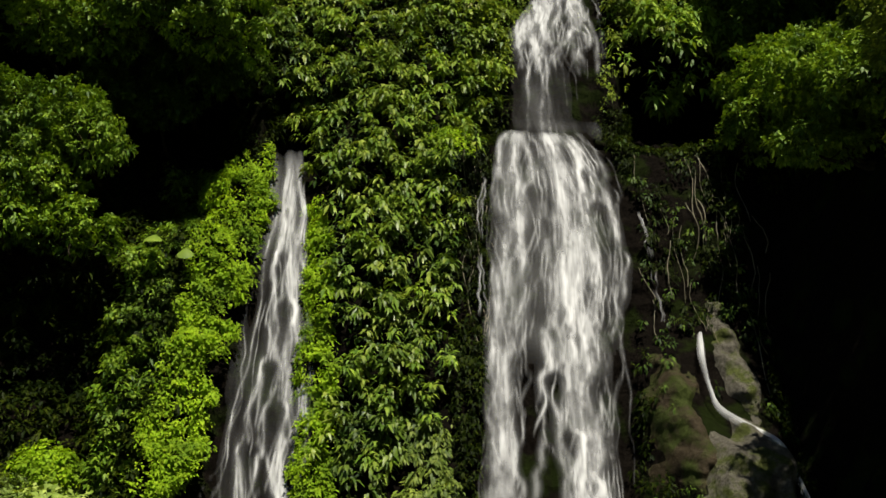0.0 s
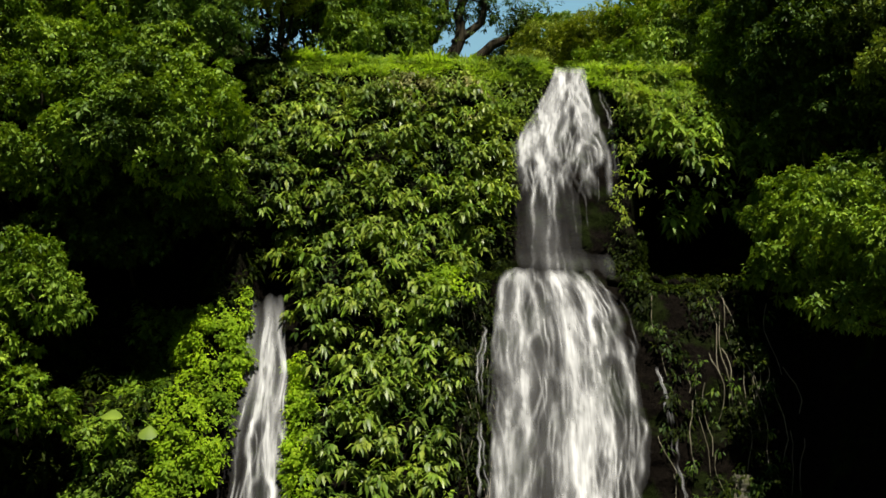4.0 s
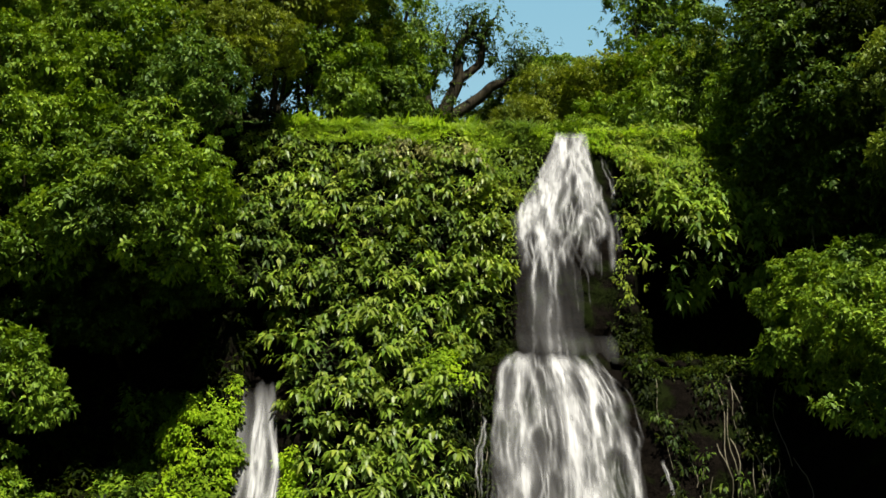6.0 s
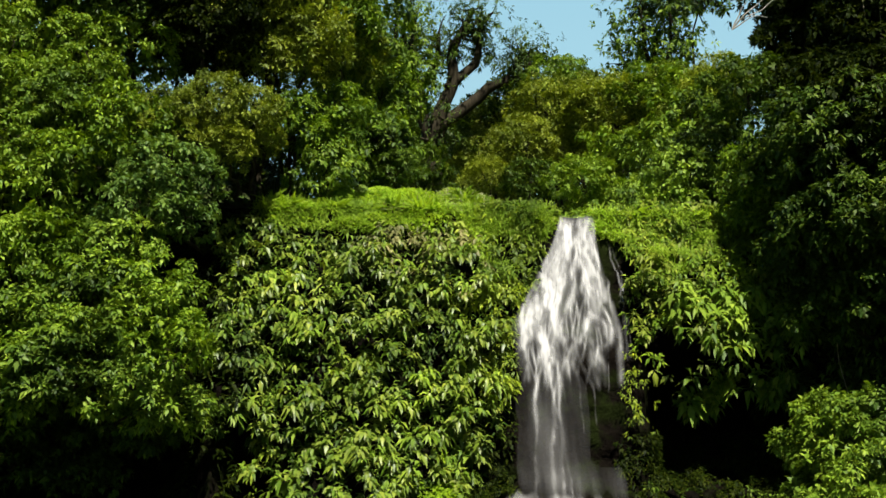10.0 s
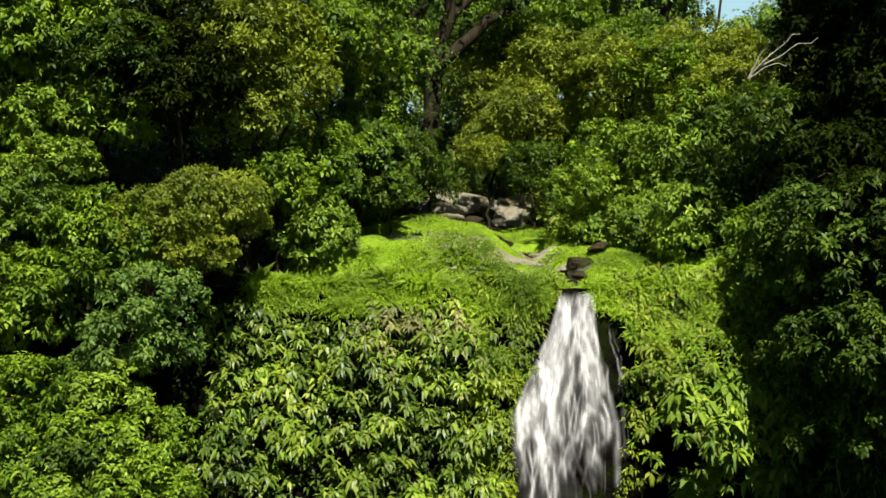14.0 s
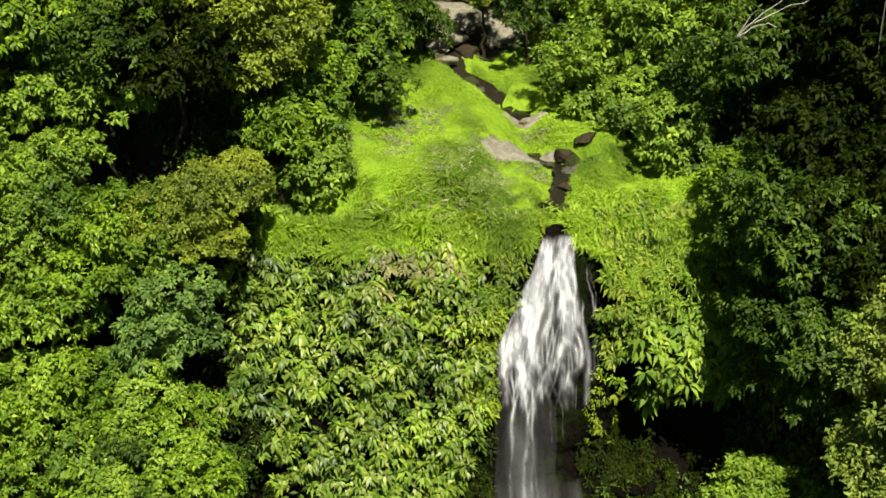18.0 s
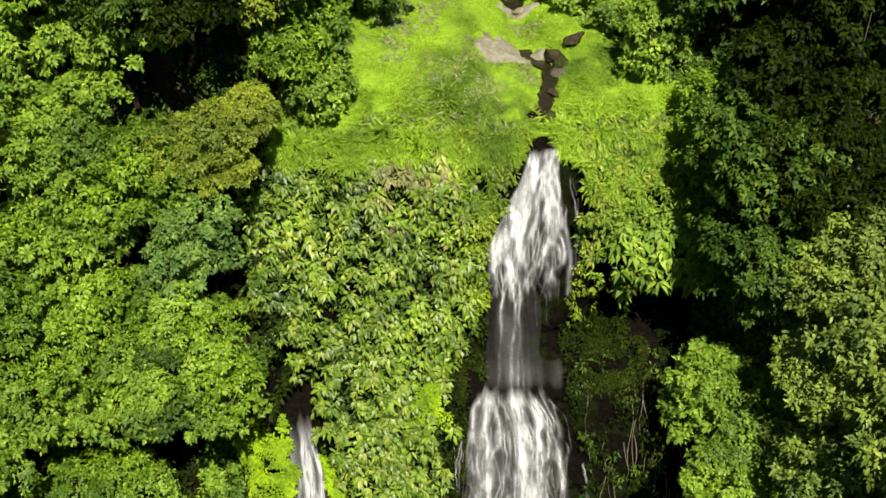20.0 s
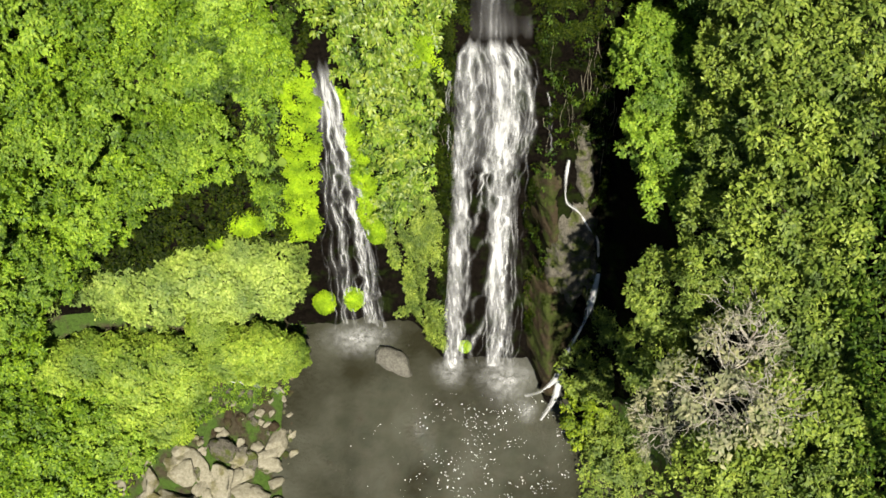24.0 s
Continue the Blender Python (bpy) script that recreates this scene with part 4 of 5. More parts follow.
           lambda U, Z: 0.6 * smooth(9.5, 12.5, Z) + 0.24 * smooth(4, 9, Z) + 0.1, 0.3, fade=1.5)
fall_sheet("thread_veil", "fine threads of water close to the rock", SMALL, -5.5, 12.0, small_fall, 217,
           [(0.15, 0.1, 0.3), (0.5, 0.15, 0.3), (0.85, 0.1, 0.4)], pebbles(50, 18, (0.02, 1.0), (-4, 11.5), (0.06, 0.2)),
           lambda z: 0.45, lambda u, z: 0.3 + 0 * u, 20, (0.013, 0.03), lambda U, Z: 0.0 * U, 0.2)


def free_water(name, label, points, width, mat=None):
    """A narrow run of water over rocks, along given points."""
    P = np.asarray(points, float)
    t = np.linspace(0, len(P) - 1, 8 * len(P))
    Q = np.stack([np.interp(t, np.arange(len(P)), P[:, k]) for k in range(3)], 1)
    ker = np.ones(7) / 7
    for k in range(3):
        Q[3:-3, k] = np.convolve(Q[:, k], ker, "same")[3:-3]
    T = unit(np.gradient(Q, axis=0))
    S = unit(np.cross(T, np.array([0.1, -1.0, 0.5])))
    u = np.linspace(0, 1, 4)
    w = width * (0.8 + 0.3 * np.sin(t * 2.1))
    V = Q[:, None] + S[:, None] * ((u - 0.5) * w[:, None])[..., None] + np.array([0, -0.12, 0.12]) * (1 - (2 * u - 1) ** 2)[None, :, None]
    n = len(Q)
    a = np.arange(n * 4).reshape(n, 4)
    F = np.stack([a[:-1, :-1], a[:-1, 1:], a[1:, 1:], a[1:, :-1]], -1).reshape(-1, 4)
    uv = np.stack([np.repeat(u[None], n, 0), np.repeat(t[:, None] * 1.3 + P[0, 0] * 5, 4, 1)], -1).reshape(-1, 2)
    ob = thing(name, label, "water", tuple(P[-1]))
    part("stream", mesh_of("stream", V.reshape(-1, 3) - P[-1], F, mat or THREAD, True, uv, np.repeat((np.array([0.1, 0.85, 0.85, 0.1]))[None], n, 0).ravel() * (0.8 + 0.3 * np.sin(np.repeat(t, 4) * 3.1))), ob)
    return ob


def on_cliff(x, z, off=0.55):
    return (x, float(cliff_y(x, z)) - off, z)


free_water("rivulet", "white rivulet running down grey rock beside the falls", [on_cliff(9.35, 9.0), on_cliff(9.2, 8.2), on_cliff(9.15, 7.2), on_cliff(9.3, 6.5, 0.3), on_cliff(10.0, 6.0, 0.2), on_cliff(10.7, 5.4), on_cliff(11.2, 4.2), on_cliff(11.3, 3.2)], 0.24)
free_water("rivulet", "white rivulet slipping between boulders to the pool", [on_cliff(11.3, 2.6, 0.8), on_cliff(10.8, 1.0, 1.0), on_cliff(10.3, -0.8, 1.0), on_cliff(9.6, -2.4, 1.0), on_cliff(8.9, -3.6, 1.0), (8.0, -18.9, -4.6), (6.9, -19.0, -5.4)], 0.5)
free_water("rivulet", "white rivulet branching into the pool", [on_cliff(9.2, -3.4, 1.0), (8.8, -19.4, -4.6), (7.8, -20.6, -5.4)], 0.5)
for pts in ([(-15.2, -15.8, -3.6), (-14.2, -16.6, -4.6), (-13.2, -17.2, -5.0), (-12.2, -17.6, -5.2)],):
    free_water("rivulet", "foaming side stream tumbling over bank stones", pts, 0.7)
free_water("rivulet", "foaming side stream spilling into the pool", [(-12.6, -17.0, -4.7), (-11.4, -17.3, -5.0), (-10.2, -17.6, -5.2), (-9.2, -18.0, -5.4)], 0.8)

# foam where the falls strike the pool
for name, cx, cy, rx, ry, mat in (("foam", 2.1, -17.2, 1.5, 1.3, FOAM), ("foam", 5.7, -17.8, 2.6, 2.3, FOAM), ("foam", -3.9, -14.6, 2.9, 1.5, FOAM), ("foam", 6.9, -20.0, 0.9, 1.0, FOAM)):
    rr, aa = np.meshgrid(np.linspace(0.02, 1, 9), np.linspace(0, 2 * np.pi, 33))
    V = np.stack([cx + rx * rr * np.cos(aa) * (1 + 0.12 * np.sin(3 * aa)), cy + ry * rr * np.sin(aa), POOL_Z + 0.05 + 0.10 * (1 - rr) * (1 + np.sin(5 * aa + 9 * rr))], -1)
    a = np.arange(rr.size).reshape(rr.shape)
    F = np.stack([a[:-1, :-1], a[:-1, 1:], a[1:, 1:], a[1:, :-1]], -1).reshape(-1, 4)
    uv = np.stack([0.5 + 0.48 * rr * np.cos(aa), 0.5 + 0.48 * rr * np.sin(aa)], -1).reshape(-1, 2)
    tagged(new(name, mesh_of(name, V.reshape(-1, 3), F, mat, True, uv)), "white foam spreading where the fall strikes the pool", "foam", kind="stuff")

# small white flecks laid on the water as sun sparkle
fleck_rng = np.random.default_rng(17)
fx, fy = fleck_rng.normal(5.2, 3.6, 2600), fleck_rng.uniform(-30, -18.5, 2600)
keep = (rough2(fx * 0.8, fy * 1.4, 0.6) > 0.0) & (fx > -6.5) & (fx < 9.5) & (lower_z(fx, fy) < -6.3)
fx, fy, fs = fx[keep], fy[keep], 0.01 + 0.04 * fleck_rng.random(keep.sum()) ** 2.5
ang = np.arange(6) * np.pi / 3
V = np.stack([fx[:, None] + fs[:, None] * np.cos(ang) * fleck_rng.uniform(0.5, 1.2, (len(fx), 6)), fy[:, None] + fs[:, None] * np.sin(ang) * fleck_rng.uniform(0.5, 1.2, (len(fx), 6)), np.full((len(fx), 6), POOL_Z + 0.06)], -1).reshape(-1, 3)
tagged(new("glint_fleck", mesh_of("glint_fleck", V, np.arange(len(V)).reshape(-1, 6), FLECK)), "scattered white flecks on the pool, painted glints of the sun", "foam", kind="stuff")

# ---- plants that clothe the cliff ----


def inside_fall(x, z, pad):
    hit = np.zeros(np.shape(x), bool)
    for zz, l, r in (MAIN_TOP, MAIN_LOW, SMALL):
        hit |= (z > min(zz) - 0.3) & (z < max(zz) + 0.15) & (x > np.interp(z, zz, l) - pad) & (x < np.interp(z, zz, r) + pad)
    return hit


def spots(x0, x1, z0, z1, per_m2, keep, rng):
    """Places on the cliff at an even density by true area, with the way the rock faces."""
    e = 0.15
    total = int(min(260000, 6 * per_m2 * (x1 - x0) * (z1 - z0)))
    xs = rng.uniform(x0, x1, total)
    zs = rng.uniform(z0, z1, total)
    like = keep(xs, zs)
    ok = (like > 0.01) & (rng.random(total) < like) & (zs > foot_z(xs))
    xs, zs = xs[ok], zs[ok]
    y = cliff_y(xs, zs)
    yx, yz = (cliff_y(xs + e, zs) - y) / e, (cliff_y(xs, zs + e) - y) / e
    area = np.minimum(np.sqrt(1 + yx ** 2 + yz ** 2), 6)
    ok = rng.random(len(xs)) < per_m2 * (x1 - x0) * (z1 - z0) / total * area
    n = unit(np.stack([yx, -np.ones_like(yx), yz], 1))
    return np.stack([xs, y, zs], 1)[ok], n[ok]


def cover(name, label, category, box, per_m2, keep, thick, leaf, per, mat, seed, hang=0.7, aspect=0.36, spread=0.9, droop=0.3, lift=0.0):
    rng = np.random.default_rng(seed)
    p, n = spots(*box, per_m2, keep, rng)
    t = thick(p[:, 0], p[:, 2]) * (1 - 0.45 * rng.random(len(p)) ** 2)
    c = p + n * t[:, None] * np.clip((25.7 - p[:, 2:3]) / 2.2, 0.1, 1)
    out = unit(n * (1 - 0.5 * lift) + np.array([0, -0.2, 0.45 + lift]) + rng.normal(size=n.shape) * 0.3)
    V, F = tufts(c, out, per, leaf * rng.uniform(0.75, 1.25, len(c)), spread, hang, aspect, 0.14, droop, rng)
    return tagged(new(name, mesh_of(name, V, F, LEAF[mat])), label, category, kind="stuff")


def bulge(lo, hi, size):
    return lambda x, z: lo + (hi - lo) * np.clip(0.5 + 0.8 * rough2(x * 1.2 + 3, z, size), 0, 1)


def central(x, z):
    ok = (x > np.interp(z, [4, 8, 13, 15.8, 18, 20], [-1.75, -1.8, -2.2, -3.0, -3.2, -5.6])) & (x < np.interp(z, [4, 9, 14, 16.5, 18, 20.5, 23, 26], [1.0, 1.6, 2.0, 2.2, 3.2, 3.9, 4.2, 3.6])) & (z > 4.6 + 0.8 * np.sin(x * 2))
    return ok & ~inside_fall(x, z, 0.05)


def not_brown(x, z):
    return np.exp(-(((x - 0.7) / 1.6) ** 2 + ((z - 24.5) / 0.9) ** 2))


gap = lambda x, z: 1 - 0.9 * smooth(0.08, 0.4, rough2(x * 1.2 + 11, z * 0.8, 0.3))
lip_line = lambda x: 25.35 + 0.55 * rough2(x * 0.9, 0 * x, 0.6)
cover("wall_foliage", "dense drooping broad leaves covering the cliff between the falls", "foliage", (-6, 3.6, 4, 25.6), 11, lambda x, z: (z < lip_line(x)) * central(x, z) * gap(x, z) * (1 - 0.85 * not_brown(x, z)), bulge(0.3, 1.35, 0.42), 0.29, 12, "w", 21, aspect=0.4, lift=0.7, droop=0.45)
# under-layer in the darker d leaf, shade beneath the plants painted in
cover("wall_foliage", "leaves beneath the wall plants, shade put into their colour", "foliage", (-6, 3.6, 4, 25.4), 14, lambda x, z: (z < lip_line(x)) * central(x, z), bulge(0.05, 0.7, 0.42), 0.24, 8, "d", 20)
cover("wall_foliage", "young light green leaves among the wall plants", "foliage", (-6, 3.6, 4, 25.7), 3.5, lambda x, z: (z < lip_line(x) + 0.3) * central(x, z) * gap(x, z), bulge(0.4, 1.45, 0.42), 0.28, 12, "l", 22, lift=0.7, droop=0.45)
cover("wall_foliage", "sun-browned foliage under the grassy lip", "foliage", (-3, 3.6, 22, 25.7), 11, lambda x, z: not_brown(x, z), bulge(0.6, 1.5, 0.5), 0.26, 12, "br", 23, lift=0.7, droop=0.45)
# near-black leaves stand for the shade between the lit crowns
cover("wall_foliage", "green plants in the shaded wall, the shade put into their colour", "foliage", (-40, -4.4, 2, 27), 15, lambda x, z: 1.0 * (x < np.interp(z, [2, 8, 15, 19, 20], [-6.5, -5.9, -5.1, -4.9, -4.4])) * (1 - 0.8 * hump(x, -9.5, -5.6, 0.5) * hump(z, 14, 17.5, 0.5)), bulge(0.1, 0.9, 0.5), 0.26, 9, "dk", 24, lift=0.5)
cover("wall_foliage", "green leaves beside the slim fall", "foliage", (-8.5, -4.6, 3.5, 15.5), 34, lambda x, z: (x < np.interp(z, [3, 8, 15], [-7.5, -7.0, -5.9])) * 1.0, bulge(0.1, 0.7, 0.4), 0.26, 10, "g", 25, lift=0.6)
moss_l = lambda x, z: ((x > np.interp(z, [2, 6, 11, 15], [-7.2, -6.9, -6.3, -5.5])) & (x < np.interp(z, [2, 6, 11, 15.5], [-5.7, -5.45, -5.05, -4.6]))) * 1.0
moss_r = lambda x, z: ((x > np.interp(z, [0, 4, 11, 14], [-2.3, -2.55, -2.7, -2.9])) & (x < np.interp(z, [0, 4, 8, 14], [-1.5, -1.7, -1.85, -2.4]))) * 1.0
cover("moss_curtain", "bright yellow-green moss beside the slim fall", "moss", (-7, -4, 3.2, 15.2), 130, moss_l, bulge(0.6, 1.3, 0.6), 0.12, 12, "ms", 26, hang=0.5, aspect=0.6)
cover("moss_curtain", "bright yellow-green moss curtain under the wall plants", "moss", (-3.2, -1.2, 2.6, 13.5), 130, moss_r, bulge(0.25, 0.55, 0.6), 0.12, 12, "ms", 27, hang=0.5, aspect=0.6)
cover("moss_curtain", "lime moss patches at the shelf of the main fall", "moss", (0.2, 3.2, 13, 17.6), 110, lambda x, z: np.exp(-(((x - 1.55) / 0.45) ** 2 + ((z - 15.9) / 0.9) ** 2)), bulge(0.3, 0.7, 0.5), 0.13, 12, "ms", 28, hang=0.5, aspect=0.6)
cover("moss_curtain", "olive moss and wet grass below the wall plants", "moss", (-2.2, 2.2, -4.6, 6), 60, lambda x, z: 1.0 * (x > -1.4) * (x < np.interp(z, [-5, 6], [1.9, 2.0])) * (rough2(x * 1.6, z * 0.35, 0.4) > -0.1), bulge(0.1, 0.45, 0.4), 0.2, 10, "h", 29, hang=1.2)
# dim light on this strip of rock is put into the dk leaves
cover("hanging_plants", "sparse plants on the wet rock beside the main fall, shade put into their colour", "foliage", (1.6, 3.3, -2, 20.5), 46, lambda x, z: 1.0 * ~inside_fall(x, z, 0.12) * (rough2(x * 2, z * 0.6, 0.35) > -0.25), bulge(0.05, 0.4, 0.4), 0.17, 9, "dk", 30, hang=1.0)
lush = lambda x, z: ((x > np.interp(z, [20, 22, 26], [8.6, 7.9, 7.6])) & (x < 13.6) & (z > 21.3 + 0.4 * np.sin(2.2 * x))) * 1.0
cover("wall_foliage", "sunlit ferny plants hanging over the right of the falls", "foliage", (7.4, 13.6, 20, 26.6), 30, lambda x, z: lush(x, z) * gap(x + 5, z), bulge(0.2, 1.5, 0.5), 0.22, 11, "g", 31, lift=0.4)
cover("wall_foliage", "olive tufts among the ferny plants", "foliage", (7.4, 13.6, 20, 26.6), 16, lush, bulge(0.3, 1.5, 0.5), 0.26, 10, "o", 32)
cover("wall_foliage", "large pale-backed leaves along the overhang", "foliage", (8.9, 13.6, 21.1, 22.8), 15, lambda x, z: 1.0 * (x > 9.2), bulge(1.0, 1.8, 0.5), 0.42, 9, "l", 33, lift=0.7, droop=0.45)
fern_l = lambda x, z: ((x > 2.6) & (x < np.interp(z, [20, 22, 24, 26], [4.0, 4.1, 4.9, 5.7])) & ~((x > 3.55) & (x < 3.95) & (z > 23.6) & (z < 25.4))) * 1.0
cover("wall_foliage", "bright ferns left of the main fall's lip", "foliage", (2.4, 6, 19.5, 26.4), 44, lambda x, z: fern_l(x, z) * gap(x + 8, z), bulge(0.1, 0.8, 0.5), 0.22, 10, "y", 34)
cover("fern_grass", "bright ferny grass hanging right of the falls' lip", "grass", (7.5, 12.6, 23.4, 26.3), 26, lambda x, z: (x > np.interp(z, [22, 26], [8.3, 7.4])) * (rough2(x * 1.1 + 9, z, 0.5) > -0.25), bulge(0.5, 1.7, 0.5), 0.28, 12, "gr", 45, hang=0.3, aspect=0.13)
cover("fern_grass", "bright ferny grass left of the falls' lip", "grass", (2.2, 5.6, 23.2, 26.3), 34, lambda x, z: fern_l(x, z) * (rough2(x * 1.1 + 5, z, 0.5) > -0.1), bulge(0.3, 1.1, 0.5), 0.28, 12, "gr", 46, hang=0.3, aspect=0.13)
cover("hanging_moss", "moss beard hanging beside the main fall", "moss", (6.8, 8.6, 17.2, 21.8), 45, lambda x, z: np.exp(-(((x - 7.75) / 0.2) ** 4 + ((z - 19.7) / 1.3) ** 4)), bulge(0.2, 0.5, 0.8), 0.12, 10, "y", 35, hang=1.2)
# ledge and right-wall plants carry their shade as dark leaf colour
cover("ledge_moss", "moss and small plants on the wet ledge, shade put into their colour", "moss", (1.7, 12.4, 16.2, 18.6), 60, lambda x, z: 1.0 * (rough2(x, z, 0.3) > -0.3) * ((x > 7.2) | (x < 3.9)), bulge(0.05, 0.3, 0.4), 0.15, 9, "dk", 44, hang=0.6)
cover("hanging_plants", "small plants scattered over the wet right wall, shade put into their colour", "foliage", (7.3, 11.6, -3, 17), 17, lambda x, z: 1.0 * ~inside_fall(x, z, 0.35) * (rough2(x * 1.5, z * 0.7, 0.4) > 0.0) * ~((x > 7.6) & (x < 11.0) & (z < 9.5) & (rough2(x, z, 0.5) < 0.45)), bulge(0.05, 0.45, 0.4), 0.19, 9, "dk", 37, hang=1.0)
# tufts and bank undergrowth take d, so their dimness is leaf colour
cover("hanging_plants", "moss tufts on the right wall, shade put into their colour", "foliage", (7.6, 11.6, 2, 16.8), 5, lambda x, z: 1.0 * ~((x > 8.4) & (x < 11.0) & (z < 9.0) & (rough2(x, z, 0.5) < 0.3)) * ~inside_fall(x, z, 0.4) * (rough2(x * 1.5 + 4, z * 0.5, 0.4) > 0.1), bulge(0.05, 0.5, 0.4), 0.16, 12, "d", 38, hang=1.2)
cover("hill_foliage", "leafy undergrowth on the steep right bank, darkened in colour for shade", "foliage", (11.6, 26, 14, 26.4), 13, lambda x, z: 1.0 * (x > 12.4 + 0.06 * z) * (z > 15.5), bulge(0.2, 1.4, 0.9), 0.26, 8, "d", 39)
# the right wall's shade is painted in through the dk leaves
cover("hill_foliage", "undergrowth of the right wall, its shade put into the leaf colour", "foliage", (12.2, 18, 15, 26.4), 16, lambda x, z: (x > 12.6) * 1.0, bulge(0.1, 0.8, 0.9), 0.26, 8, "dk", 40)

# ---- the land above the falls ----


def upper_spots(x0, x1, y0, y1, per_m2, keep, rng):
    n = int((x1 - x0) * (y1 - y0) * per_m2)
    x, y = rng.uniform(x0, x1, n), rng.uniform(y0, y1, n)
    edge = cliff_y(x, 26.0)
    ok = (rng.random(n) < keep(x, y)) & (y > edge - 0.05)
    x, y, edge = x[ok], y[ok], edge[ok]
    z = LIP_Z + (upper_z(x, y) - LIP_Z) * np.minimum(1, (y - edge) / 1.5)
    return np.stack([x, y, z], 1)


def meadow(x, y):
    left = np.interp(y, [0, 4, 7.4, 11.7, 14], [-4.4, -3.4, -2.2, 1.0, 2.4])
    right = np.interp(y, [0, 3, 6, 9, 14], [12.4, 11.4, 9.6, 8.0, 6.5])
    stream_w = np.interp(y, [0, 2, 4, 5, 5.8, 6.6, 8.8, 9.2, 10.2, 10.8, 12, 14], [0.3, 0.25, 0.4, 0.8, 0.9, 0.0, 0.0, 0.9, 1.2, 0.9, 0.5, 0.9])
    sand = ((x - 5.5) / 1.35) ** 2 + ((y - 5.7) / 0.8) ** 2
    return ((x > left) & (x < right) & (np.abs(x - bed_x(y)) > stream_w) & (sand > 1.35 + 0.4 * rough2(x, y, 0.25))) * 1.0


def grass(name, label, box, per_m2, keep, length, mat, seed, lean=0.5):
    rng = np.random.default_rng(seed)
    p = upper_spots(*box, per_m2, keep, rng)
    n = len(p)
    d = unit(rng.normal(size=(n, 3)) * [1, 1, 0] * lean + [0, -0.12, 1.0])
    L = length * (1 + 1.0 * np.exp(-np.maximum(p[:, 1] - 0.6, 0))) * rng.uniform(0.5, 1.3, n) * (0.75 + 0.5 * rough2(p[:, 0], p[:, 1], 0.5))
    V, F = leaves(p - d * 0.02, d, unit(rng.normal(size=(n, 3)) * 0.6 + [0, -0.5, 1.0]), L, L * 0.12, 0.4)
    return tagged(new(name, mesh_of(name, V, F, LEAF[mat])), label, "grass", kind="stuff")


grass("grass", "lush bright green grass on the shelf above the falls", (-5, 13, -1, 14), 1700, meadow, 0.2, "gr", 51, 1.3)
grass("grass", "tall bright grass along the lip of the shelf", (-4.6, 12.6, -1, 2.2), 420, lambda x, y: meadow(x, y) * np.clip(0.45 + rough2(x * 1.2, y * 0.5, 0.5), 0.05, 1), 0.4, "gr", 54, 0.8)
grass("grass", "greyish seeding grass patches on the shelf", (-2, 7, 0.4, 8), 420, lambda x, y: meadow(x, y) * (rough2(x * 0.8, y, 0.6) > 0.1) * (rough2(x, y, 0.15) > -0.1), 0.3, "gd", 52, 0.9)
cover("grass_fringe", "grass tufts hanging over the lip of the shelf", "grass", (-4.5, 12.4, 25.2, 26.2), 170, lambda x, z: ~inside_fall(x, z, 0.12) * np.clip((z - lip_line(x) + 0.35) / 0.7, 0, 1) * (rough2(x, z, 0.3) > -0.4), bulge(0.05, 0.7, 0.3), 0.3, 12, "gr", 53, hang=-0.35, aspect=0.1)


def undergrowth(name, label, box, per_m2, keep, height, leaf, mat, seed):
    rng = np.random.default_rng(seed)
    p = upper_spots(*box, per_m2, keep, rng)
    h = height * np.clip(0.55 + 0.6 * rough2(p[:, 0], p[:, 1], 0.7), 0.05, 1.2) * (1 - 0.5 * rng.random(len(p)) ** 2)
    p[:, 2] += h
    out = unit(rng.normal(size=(len(p), 3)) * 0.5 + [0, -0.5, 0.8])
    V, F = tufts(p, out, 9, leaf * rng.uniform(0.75, 1.25, len(p)), rng=rng)
    return tagged(new(name, mesh_of(name, V, F, LEAF[mat])), label, "foliage", kind="stuff")


wild = lambda x, y: 1.0 * (meadow(x, y) < 0.5) * (np.abs(x - bed_x(y)) > np.interp(y, [0, 6, 13, 17, 19], [0.9, 1.1, 1.6, 1.4, 0.0]))
# d makes the gaps between crowns dark by colour, as shade would
undergrowth("undergrowth", "tangled undergrowth left of the grassy shelf, shade of the gaps put into its colour", (-24, 2.5, -3, 32), 9, lambda x, y: wild(x, y) * (x < np.interp(y, [0, 4, 7.4, 11.7, 14, 30], [-4.9, -3.9, -2.7, 0.6, 2.2, 2.5])), 1.9, 0.26, "d", 61)
undergrowth("undergrowth", "tall dense thicket behind the shelf", (-26, 16, 12, 34), 7, lambda x, y: wild(x, y) * 1.0, 3.2, 0.3, "d", 66)
# dk darkens the gaps between the crowns in place of shade
undergrowth("undergrowth", "tall thicket on the left rise, shade of the gaps put into its colour", (-26, -3.5, 1.5, 20), 10, lambda x, y: wild(x, y) * 1.0, 4.2, 0.28, "dk", 67)
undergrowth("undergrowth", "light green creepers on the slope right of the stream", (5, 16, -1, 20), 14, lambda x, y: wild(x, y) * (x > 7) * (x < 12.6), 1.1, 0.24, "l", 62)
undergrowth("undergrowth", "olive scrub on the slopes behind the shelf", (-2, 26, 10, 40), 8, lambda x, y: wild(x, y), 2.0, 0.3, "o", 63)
# shade under the trees is put into this undergrowth's colour
undergrowth("undergrowth", "undergrowth beneath the trees at the gorge's edge, their shade put into its colour", (12, 34, -60, 30), 5, lambda x, y: wild(x, y) * (x > 13), 2.0, 0.34, "dk", 64)
